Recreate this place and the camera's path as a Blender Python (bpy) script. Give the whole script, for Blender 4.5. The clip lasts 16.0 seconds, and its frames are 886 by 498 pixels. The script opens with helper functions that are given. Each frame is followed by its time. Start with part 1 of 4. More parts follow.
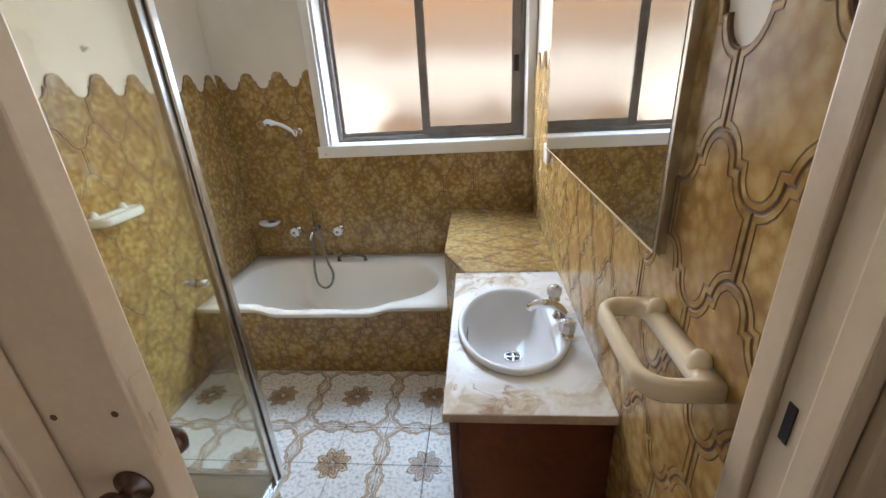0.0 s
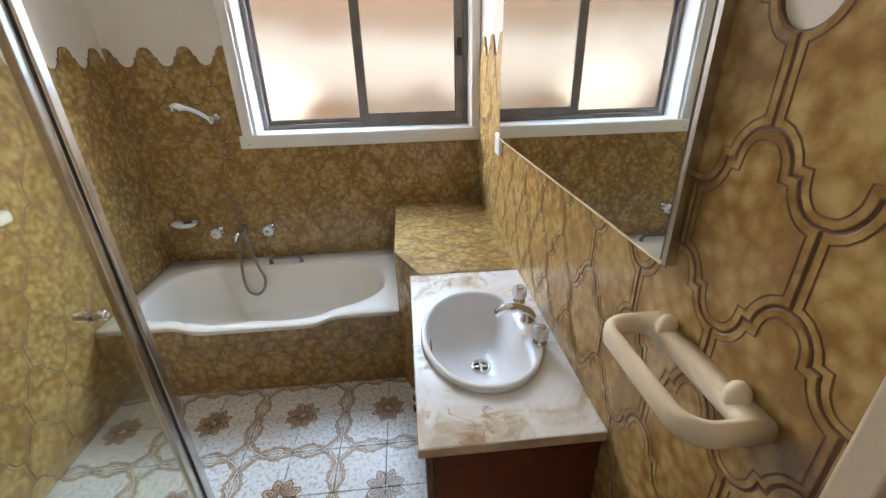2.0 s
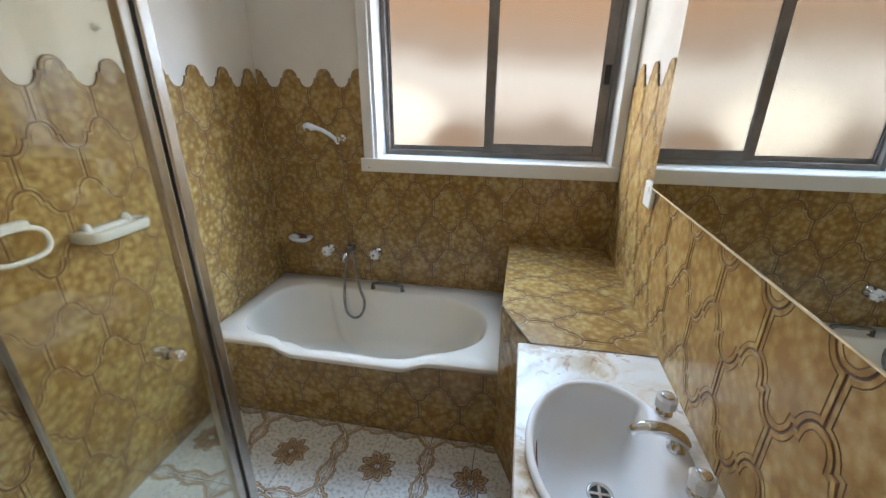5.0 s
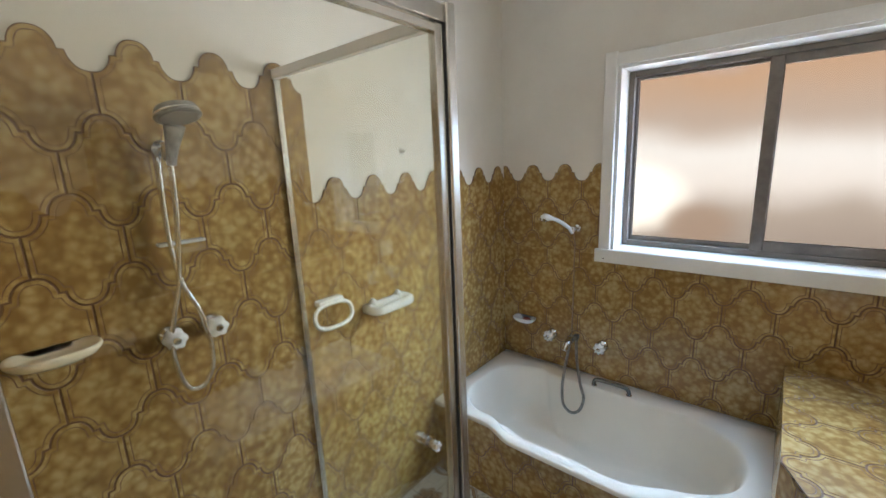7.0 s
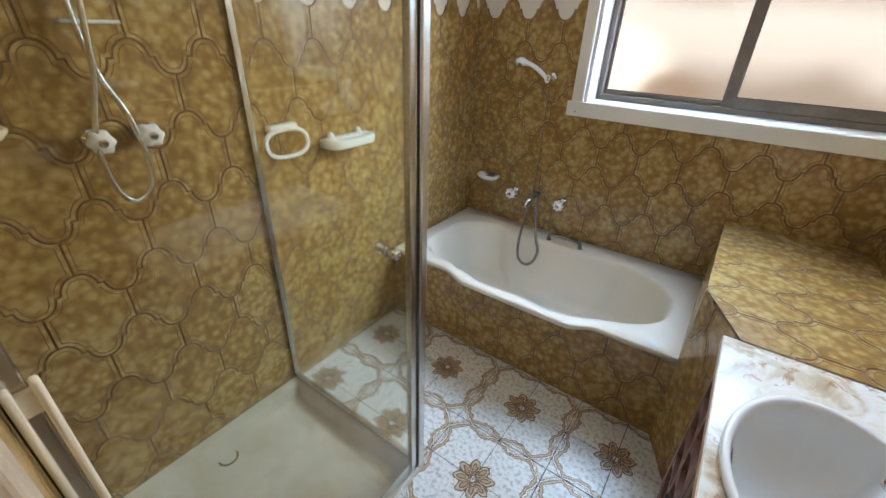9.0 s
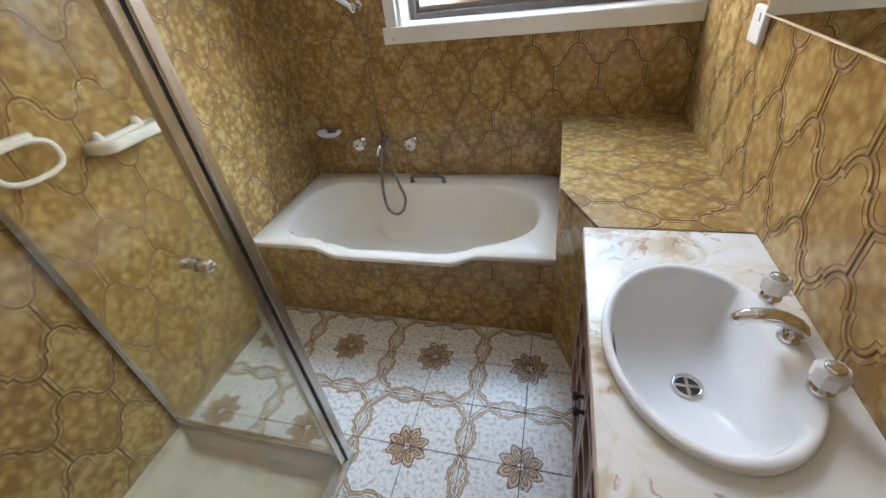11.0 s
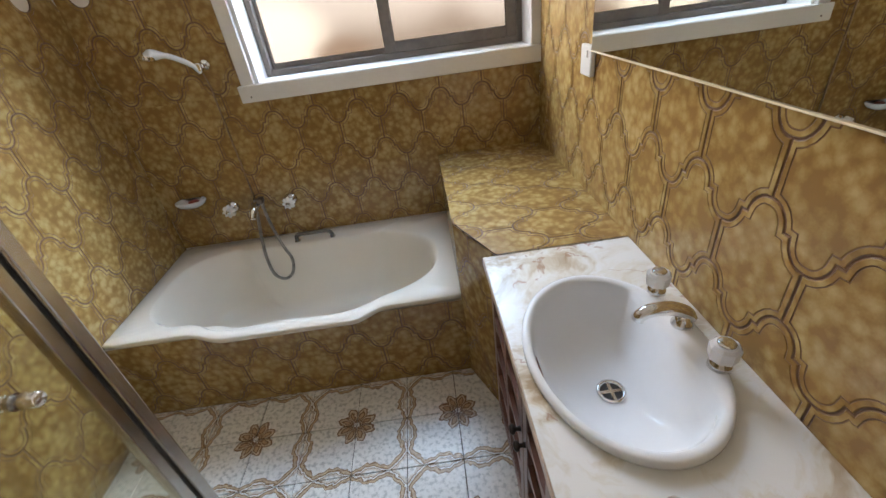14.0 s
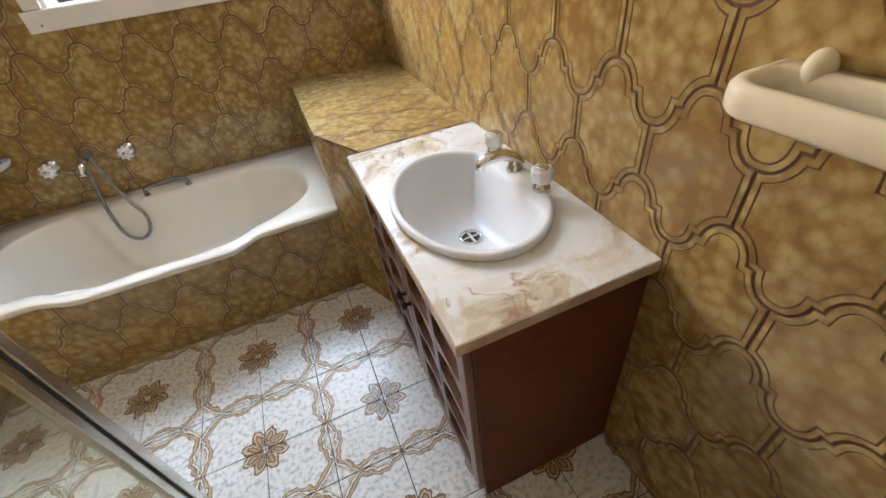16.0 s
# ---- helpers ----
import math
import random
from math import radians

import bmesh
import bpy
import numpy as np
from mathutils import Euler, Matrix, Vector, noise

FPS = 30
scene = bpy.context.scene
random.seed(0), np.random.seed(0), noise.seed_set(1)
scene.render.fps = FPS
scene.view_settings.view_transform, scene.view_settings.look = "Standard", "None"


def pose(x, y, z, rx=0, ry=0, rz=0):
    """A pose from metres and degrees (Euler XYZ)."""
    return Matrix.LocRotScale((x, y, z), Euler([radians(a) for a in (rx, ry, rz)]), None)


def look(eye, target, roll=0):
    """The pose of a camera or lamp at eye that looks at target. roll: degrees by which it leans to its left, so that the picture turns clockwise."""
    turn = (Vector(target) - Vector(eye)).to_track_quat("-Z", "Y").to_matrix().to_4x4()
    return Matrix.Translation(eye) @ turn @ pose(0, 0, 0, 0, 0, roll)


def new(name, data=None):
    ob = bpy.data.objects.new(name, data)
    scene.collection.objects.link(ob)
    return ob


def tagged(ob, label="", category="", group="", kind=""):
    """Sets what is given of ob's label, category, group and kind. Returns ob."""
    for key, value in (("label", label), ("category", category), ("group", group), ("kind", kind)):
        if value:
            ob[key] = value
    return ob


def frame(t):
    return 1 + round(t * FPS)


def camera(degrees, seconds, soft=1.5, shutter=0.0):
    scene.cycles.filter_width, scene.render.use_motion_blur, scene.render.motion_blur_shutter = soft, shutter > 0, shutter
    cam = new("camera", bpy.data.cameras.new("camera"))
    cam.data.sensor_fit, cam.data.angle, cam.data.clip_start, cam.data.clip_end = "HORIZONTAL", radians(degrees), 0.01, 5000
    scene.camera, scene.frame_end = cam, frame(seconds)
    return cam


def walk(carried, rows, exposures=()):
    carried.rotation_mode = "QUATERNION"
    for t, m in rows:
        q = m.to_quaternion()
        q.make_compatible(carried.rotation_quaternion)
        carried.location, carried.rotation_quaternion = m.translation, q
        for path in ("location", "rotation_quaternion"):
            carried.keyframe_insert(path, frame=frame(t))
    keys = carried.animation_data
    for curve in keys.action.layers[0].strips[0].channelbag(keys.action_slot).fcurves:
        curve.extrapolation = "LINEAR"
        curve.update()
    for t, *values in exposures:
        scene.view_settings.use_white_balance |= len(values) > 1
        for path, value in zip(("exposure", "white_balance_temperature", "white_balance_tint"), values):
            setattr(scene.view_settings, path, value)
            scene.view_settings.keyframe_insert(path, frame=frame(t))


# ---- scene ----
cam = camera(94.6, 16.0)
PATH = [
    (0, (-0.012, -0.014, 1.668), (-0.188, 1.827, 0.906), -3.2),
    (0.5, (-0.072, 0.093, 1.664), (-0.262, 1.927, 0.888), -2.7),
    (1, (-0.104, 0.13, 1.671), (-0.059, 1.966, 0.881), -1.6),
    (1.5, (-0.128, 0.137, 1.671), (0.027, 1.957, 0.857), -0.5),
    (2, (-0.109, 0.156, 1.666), (0.041, 1.969, 0.833), -1.5),
    (2.5, (-0.091, 0.175, 1.656), (0.007, 1.986, 0.812), -1.1),
    (3, (-0.08, 0.201, 1.657), (0.086, 2.022, 0.847), -0.3),
    (5.5, (-0.207, 0.477, 1.696), (-0.819, 2.248, 0.996), 0.1),
    (6, (-0.258, 0.455, 1.73), (-1.147, 2.129, 1.092), -0.2),
    (6.5, (-0.274, 0.446, 1.765), (-1.393, 2.014, 1.226), -0.8),
    (7, (-0.275, 0.428, 1.823), (-1.54, 1.92, 1.405), -2.4),
    (7.5, (-0.255, 0.423, 1.851), (-1.528, 1.922, 1.488), -2.0),
    (8, (-0.256, 0.424, 1.766), (-1.464, 1.928, 1.234), 0.6),
    (8.5, (-0.266, 0.42, 1.68), (-1.369, 1.875, 0.864), 2.4),
    (8.6, (-0.268, 0.439, 1.673), (-1.351, 1.874, 0.797), 1.0),
    (8.7, (-0.275, 0.417, 1.654), (-1.342, 1.848, 0.751), 1.2),
    (11, (-0.225, 0.602, 1.569), (-0.731, 2.142, 0.397), -7.6),
    (11.5, (-0.198, 0.623, 1.583), (-0.516, 2.249, 0.464), -8.4),
    (12, (-0.21, 0.648, 1.608), (-0.423, 2.363, 0.601), -8.2),
    (12.5, (-0.219, 0.659, 1.652), (-0.404, 2.454, 0.791), -8.1),
    (13, (-0.209, 0.657, 1.65), (-0.386, 2.467, 0.817), -7.8),
    (13.5, (-0.192, 0.668, 1.61), (-0.355, 2.426, 0.671), -7.0),
    (14, (-0.254, 0.657, 1.548), (-0.248, 2.356, 0.492), -8.1),
    (14.5, (-0.345, 0.587, 1.488), (-0.049, 2.181, 0.317), -8.6),
    (15, (-0.371, 0.552, 1.435), (0.088, 2.051, 0.192), -6.5),
    (15.5, (-0.342, 0.509, 1.416), (0.123, 1.983, 0.146), -6.9),
    (16, (-0.266, 0.426, 1.417), (0.214, 1.895, 0.147), -8.0),
]
EXPOSURES = [(0.0, -0.03, 5450, 12), (3.0, -0.09, 5500, 12), (5.5, -0.33, 5250, 9), (6.5, -0.18, 5200, 9), (7.5, -0.12, 5150, 9), (8.5, -0.05, 5300, 9),
             (11.0, -0.10, 5550, 12), (13.0, -0.14, 5600, 12), (14.0, -0.25, 5650, 13), (14.6, 0.02, 5800, 13), (16.0, 0.18, 5900, 14)]
walk(cam, [(t, look(eye, target, roll)) for t, eye, target, roll in PATH], EXPOSURES)

# ---- world and light ----
world = bpy.data.worlds.new("sky")
scene.world = world
world.use_nodes = True
wn = world.node_tree.nodes
sky = wn.new("ShaderNodeTexSky")
sky.sky_type, sky.sun_disc = "NISHITA", False
sky.sun_elevation, sky.sun_rotation = radians(42), radians(25)
world.node_tree.links.new(sky.outputs[0], wn["Background"].inputs[0])
wn["Background"].inputs[1].default_value = 0.15
GLOW = 54.0        # glow of the yard backdrop seen through the frosted window; lights the room
OPEN_SKY = 68.0   # glow of the backdrop's upper part, standing in for bright sky
SKYLIGHT = 10.5    # sky light through the window opening
SCATTER = 40.0      # sky light scattered by its panes
HALL = 15.0       # added warm fill light in the hall behind the camera


# ---- material helpers ----
def node_mat(name):
    m = bpy.data.materials.new(name)
    m.use_nodes = True
    return m, m.node_tree.nodes, m.node_tree.links, m.node_tree.nodes["Principled BSDF"]


def ramp(nodes, stops):
    r = nodes.new("ShaderNodeValToRGB")
    els = r.color_ramp.elements
    while len(els) < len(stops):
        els.new(0.5)
    for e, (p, c) in zip(els, stops):
        e.position, e.color = p, (*c, 1)
    return r


def noise_tex(nodes, links, vec, scale, detail=4.0, rough=0.55, dist=0.0):
    n = nodes.new("ShaderNodeTexNoise")
    n.inputs["Scale"].default_value, n.inputs["Detail"].default_value = scale, detail
    n.inputs["Roughness"].default_value, n.inputs["Distortion"].default_value = rough, dist
    if vec is not None:
        links.new(vec, n.inputs["Vector"])
    return n


def bump(nodes, links, bsdf, height, strength, distance=0.002):
    b = nodes.new("ShaderNodeBump")
    b.inputs["Strength"].default_value, b.inputs["Distance"].default_value = strength, distance
    links.new(height, b.inputs["Height"])
    links.new(b.outputs[0], bsdf.inputs["Normal"])
    return b


def grainy(name, dark, light, scale=6.0, roughness=0.5, metal=0.0, fine=60.0, relief=0.1, coat=0.0):
    """Two-scale mottled surface."""
    m, nd, ln, b = node_mat(name)
    tc = nd.new("ShaderNodeTexCoord").outputs["Object"]
    big = noise_tex(nd, ln, tc, scale)
    small = noise_tex(nd, ln, tc, fine, 3)
    add = nd.new("ShaderNodeMath")
    add.operation = "MULTIPLY_ADD"
    add.inputs[1].default_value = 0.35
    ln.new(small.outputs[0], add.inputs[0])
    ln.new(big.outputs[0], add.inputs[2])
    r = ramp(nd, [(0.5, dark), (0.85, light)])
    ln.new(add.outputs[0], r.inputs[0])
    ln.new(r.outputs[0], b.inputs["Base Color"])
    rr = nd.new("ShaderNodeMapRange")
    rr.inputs["To Min"].default_value, rr.inputs["To Max"].default_value = roughness * 0.8, roughness * 1.25
    ln.new(big.outputs[0], rr.inputs[0])
    ln.new(rr.outputs[0], b.inputs["Roughness"])
    b.inputs["Metallic"].default_value = metal
    b.inputs["Coat Weight"].default_value = coat
    if relief:
        bump(nd, ln, b, small.outputs[0], relief)
    return m


def vmath(nd, ln, op, a, b=None, c=None):
    n = nd.new("ShaderNodeMath")
    n.operation = op
    for i, v in enumerate((a, b, c)):
        if v is None:
            continue
        if isinstance(v, (int, float)):
            n.inputs[i].default_value = v
        else:
            ln.new(v, n.inputs[i])
    return n.outputs[0]


def mix_col(nd, ln, fac, a, b):
    n = nd.new("ShaderNodeMix")
    n.data_type = "RGBA"
    for i, v in ((0, fac), (6, a), (7, b)):
        if isinstance(v, (int, float)):
            n.inputs[i].default_value = v
        elif isinstance(v, tuple):
            n.inputs[i].default_value = (*v, 1)
        else:
            ln.new(v, n.inputs[i])
    return n.outputs[2]


def wall_tile_mat():
    m, nd, ln, b = node_mat("golden_brown_glazed_tile")
    pos = nd.new("ShaderNodeNewGeometry").outputs["Position"]
    rnd = nd.new("ShaderNodeObjectInfo").outputs["Random"]
    shift = nd.new("ShaderNodeVectorMath")
    shift.operation = "ADD"
    ln.new(pos, shift.inputs[0])
    ln.new(vmath(nd, ln, "MULTIPLY", rnd, 60.0), shift.inputs[1])
    v = shift.outputs[0]
    cloud = noise_tex(nd, ln, v, 11, 3, 0.5, 0.3)
    blot = noise_tex(nd, ln, v, 29, 3, 0.5, 0.15)
    fine = noise_tex(nd, ln, v, 190, 2)
    # sponged glaze: pale rounded dabs over brown
    dab = nd.new("ShaderNodeTexVoronoi")
    dab.feature = "SMOOTH_F1"
    dab.inputs["Scale"].default_value, dab.inputs["Smoothness"].default_value = 34.0, 0.12
    ln.new(v, dab.inputs["Vector"])
    s = vmath(nd, ln, "ADD", vmath(nd, ln, "MULTIPLY", cloud.outputs[0], 0.42), vmath(nd, ln, "MULTIPLY", blot.outputs[0], 0.48))
    s = vmath(nd, ln, "ADD", s, vmath(nd, ln, "MULTIPLY", vmath(nd, ln, "SUBTRACT", 0.42, dab.outputs["Distance"]), 0.30))
    s = vmath(nd, ln, "ADD", s, vmath(nd, ln, "MULTIPLY", fine.outputs[0], 0.1))
    s = vmath(nd, ln, "ADD", s, vmath(nd, ln, "MULTIPLY", vmath(nd, ln, "SUBTRACT", rnd, 0.5), 0.07))
    r = ramp(nd, [(0.36, (0.250, 0.150, 0.045)), (0.46, (0.318, 0.206, 0.067)), (0.54, (0.385, 0.270, 0.098)), (0.64, (0.465, 0.345, 0.141))])
    ln.new(s, r.inputs[0])
    ln.new(r.outputs[0], b.inputs["Base Color"])
    b.inputs["Roughness"].default_value = 0.18
    b.inputs["Specular IOR Level"].default_value = 0.5
    bump(nd, ln, b, blot.outputs[0], 0.05, 0.002)
    return m


def floor_tile_mat(x0, y0, period):
    """White speckled tile with brown flowers where four tiles meet and chains between them."""
    m, nd, ln, b = node_mat("patterned_floor_tile")
    pos = nd.new("ShaderNodeNewGeometry").outputs["Position"]
    sep = nd.new("ShaderNodeSeparateXYZ")
    wob = noise_tex(nd, ln, pos, 45, 2)
    ln.new(pos, sep.inputs[0])
    w = vmath(nd, ln, "MULTIPLY", vmath(nd, ln, "SUBTRACT", wob.outputs[0], 0.5), 0.020)

    def cell(out, o):
        q = vmath(nd, ln, "DIVIDE", vmath(nd, ln, "SUBTRACT", vmath(nd, ln, "ADD", out, w), o), period)
        return vmath(nd, ln, "SUBTRACT", vmath(nd, ln, "FRACT", vmath(nd, ln, "ADD", q, 100.5)), 0.5)

    a, c = cell(sep.outputs[0], x0), cell(sep.outputs[1], y0)
    r = vmath(nd, ln, "SQRT", vmath(nd, ln, "ADD", vmath(nd, ln, "MULTIPLY", a, a), vmath(nd, ln, "MULTIPLY", c, c)))
    th = vmath(nd, ln, "ARCTAN2", c, a)
    # eight pointed petals, lying between the joints, each with a smaller leaf drawn inside it
    turn = vmath(nd, ln, "DIVIDE", th, math.pi / 4)
    turn = vmath(nd, ln, "SUBTRACT", vmath(nd, ln, "FRACT", vmath(nd, ln, "ADD", turn, 8.0)), 0.5)
    turn = vmath(nd, ln, "MULTIPLY", turn, math.pi / 4)
    pu = vmath(nd, ln, "MULTIPLY", r, vmath(nd, ln, "COSINE", turn))
    pv = vmath(nd, ln, "ABSOLUTE", vmath(nd, ln, "MULTIPLY", r, vmath(nd, ln, "SINE", turn)))

    def leaf(centre, half, width, power):
        du = vmath(nd, ln, "DIVIDE", vmath(nd, ln, "SUBTRACT", pu, centre), half)
        dv = vmath(nd, ln, "DIVIDE", pv, width)
        return vmath(nd, ln, "ADD", vmath(nd, ln, "MULTIPLY", du, du), vmath(nd, ln, "POWER", dv, power))

    def ring(e, centre, half):
        return vmath(nd, ln, "LESS_THAN", vmath(nd, ln, "ABSOLUTE", vmath(nd, ln, "SUBTRACT", e, centre)), half)

    e, small = leaf(0.118, 0.082, 0.052, 1.3), leaf(0.108, 0.050, 0.026, 1.3)
    inside = vmath(nd, ln, "LESS_THAN", e, 1.0)
    heart = vmath(nd, ln, "LESS_THAN", small, 1.0)
    rim = vmath(nd, ln, "MAXIMUM", ring(e, 0.84, 0.17), ring(small, 0.80, 0.28))
    rim = vmath(nd, ln, "MAXIMUM", rim, vmath(nd, ln, "LESS_THAN", vmath(nd, ln, "ABSOLUTE", vmath(nd, ln, "SUBTRACT", r, 0.034)), 0.007))

    # wavy rounded frames round each flower: neighbours swing apart and together twice between the crossings
    aa, cc = vmath(nd, ln, "ABSOLUTE", a), vmath(nd, ln, "ABSOLUTE", c)
    big = vmath(nd, ln, "ADD", vmath(nd, ln, "POWER", aa, 6.0), vmath(nd, ln, "POWER", cc, 6.0))
    rr = vmath(nd, ln, "POWER", big, 1.0 / 6.0)
    along = vmath(nd, ln, "MINIMUM", aa, cc)
    wave = vmath(nd, ln, "COSINE", vmath(nd, ln, "MULTIPLY", along, 2 * math.pi / 0.335))
    ripple = vmath(nd, ln, "COSINE", vmath(nd, ln, "MULTIPLY", along, 2 * math.pi / 0.084))
    lim = vmath(nd, ln, "MULTIPLY_ADD", wave, 0.026, vmath(nd, ln, "MULTIPLY_ADD", ripple, 0.005, 0.446))
    off = vmath(nd, ln, "SUBTRACT", rr, lim)

    def stripe(centre, half):
        return vmath(nd, ln, "LESS_THAN", vmath(nd, ln, "ABSOLUTE", vmath(nd, ln, "SUBTRACT", off, centre)), half)

    line = vmath(nd, ln, "MAXIMUM", stripe(-0.012, 0.0045), stripe(0.015, 0.0055))
    line = vmath(nd, ln, "MAXIMUM", line, stripe(0.037, 0.0035))
    fill = vmath(nd, ln, "MAXIMUM", stripe(0.002, 0.013), vmath(nd, ln, "MULTIPLY", stripe(0.048, 0.012), 0.5))
    speck = noise_tex(nd, ln, pos, 58, 3, 0.5)
    base = ramp(nd, [(0.36, (0.50, 0.51, 0.50)), (0.46, (0.70, 0.70, 0.68)), (0.56, (0.80, 0.80, 0.78))])
    ln.new(speck.outputs[0], base.inputs[0])
    tone = noise_tex(nd, ln, pos, 60, 3)
    gold = ramp(nd, [(0.35, (0.26, 0.140, 0.030)), (0.65, (0.54, 0.35, 0.11))])
    ln.new(tone.outputs[0], gold.inputs[0])
    worn = noise_tex(nd, ln, pos, 120, 2)
    ink = vmath(nd, ln, "MULTIPLY_ADD", worn.outputs[0], 0.4, 0.70)
    col = mix_col(nd, ln, vmath(nd, ln, "MULTIPLY", fill, 0.72), base.outputs[0], gold.outputs[0])
    col = mix_col(nd, ln, vmath(nd, ln, "MULTIPLY", line, ink), col, (0.20, 0.105, 0.026))
    col = mix_col(nd, ln, vmath(nd, ln, "MULTIPLY", inside, 0.58), col, gold.outputs[0])
    col = mix_col(nd, ln, vmath(nd, ln, "MULTIPLY", heart, 0.55), col, (0.34, 0.17, 0.045))
    col = mix_col(nd, ln, vmath(nd, ln, "MULTIPLY", rim, ink), col, (0.16, 0.078, 0.020))
    ln.new(col, b.inputs["Base Color"])
    b.inputs["Roughness"].default_value = 0.3
    bump(nd, ln, b, speck.outputs[0], 0.15, 0.002)
    return m


def marble_mat():
    m, nd, ln, b = node_mat("cream_brown_swirl_laminate")
    tc = nd.new("ShaderNodeTexCoord").outputs["Object"]
    warp = noise_tex(nd, ln, tc, 3.0, 4, 0.6, 1.6)
    mixv = nd.new("ShaderNodeMix")
    mixv.data_type = "VECTOR"
    mixv.inputs[0].default_value = 0.16
    ln.new(tc, mixv.inputs[4])
    ln.new(warp.outputs["Color"], mixv.inputs[5])
    cloud = noise_tex(nd, ln, mixv.outputs[1], 4.6, 5, 0.58, 1.3)
    r = ramp(nd, [(0.34, (0.40, 0.31, 0.20)), (0.42, (0.56, 0.50, 0.39)), (0.49, (0.70, 0.69, 0.63)), (0.57, (0.79, 0.81, 0.81))])
    ln.new(cloud.outputs[0], r.inputs[0])
    vein = noise_tex(nd, ln, mixv.outputs[1], 4.0, 3, 0.5, 2.2)
    v = vmath(nd, ln, "ABSOLUTE", vmath(nd, ln, "SUBTRACT", vein.outputs[0], 0.5))
    vr = ramp(nd, [(0.0, (1, 1, 1)), (0.018, (0, 0, 0))])
    ln.new(v, vr.inputs[0])
    gate = noise_tex(nd, ln, tc, 5.0, 2)
    g = vmath(nd, ln, "MULTIPLY", vr.outputs[0], vmath(nd, ln, "GREATER_THAN", gate.outputs[0], 0.54))
    col = mix_col(nd, ln, vmath(nd, ln, "MULTIPLY", g, 0.75), r.outputs[0], (0.33, 0.17, 0.10))
    ln.new(col, b.inputs["Base Color"])
    b.inputs["Roughness"].default_value = 0.2
    return m


def clear_glass_mat(name, tint):
    m, nd, ln, b = node_mat(name)
    nd.remove(b)
    out = nd["Material Output"]
    tr, gl, mx, fr = (nd.new("ShaderNode" + k) for k in ("BsdfTransparent", "BsdfGlossy", "MixShader", "LayerWeight"))
    tr.inputs[0].default_value = (*tint, 1)
    gl.inputs["Roughness"].default_value = 0.01
    fr.inputs[0].default_value = 0.5
    gloss = vmath(nd, ln, "MULTIPLY_ADD", vmath(nd, ln, "POWER", fr.outputs["Facing"], 5.0), 0.90, 0.052)
    smear = noise_tex(nd, ln, nd.new("ShaderNodeTexCoord").outputs["Object"], 3.0, 5, 0.6)
    film = nd.new("ShaderNodeBsdfDiffuse")
    film.inputs[0].default_value = (0.75, 0.77, 0.74, 1)
    dull = nd.new("ShaderNodeMixShader")
    sr = nd.new("ShaderNodeMapRange")
    sr.inputs["From Min"].default_value, sr.inputs["From Max"].default_value = 0.45, 0.8
    sr.inputs["To Max"].default_value = 0.02
    ln.new(smear.outputs[0], sr.inputs[0])
    ln.new(sr.outputs[0], dull.inputs[0])
    ln.new(tr.outputs[0], dull.inputs[1])
    ln.new(film.outputs[0], dull.inputs[2])
    ln.new(gloss, mx.inputs[0])
    ln.new(dull.outputs[0], mx.inputs[1])
    ln.new(gl.outputs[0], mx.inputs[2])
    ln.new(mx.outputs[0], out.inputs[0])
    return m


def frosted_mat():
    m, nd, ln, b = node_mat("frosted_window_glass")
    b.inputs["Transmission Weight"].default_value = 1.0
    b.inputs["Roughness"].default_value = 0.12
    b.inputs["IOR"].default_value = 1.3
    b.inputs["Base Color"].default_value = (0.0142, 0.0130, 0.0116, 1)
    n = noise_tex(nd, ln, nd.new("ShaderNodeTexCoord").outputs["Object"], 160, 2)
    bump(nd, ln, b, n.outputs[0], 0.25, 0.002)
    return m


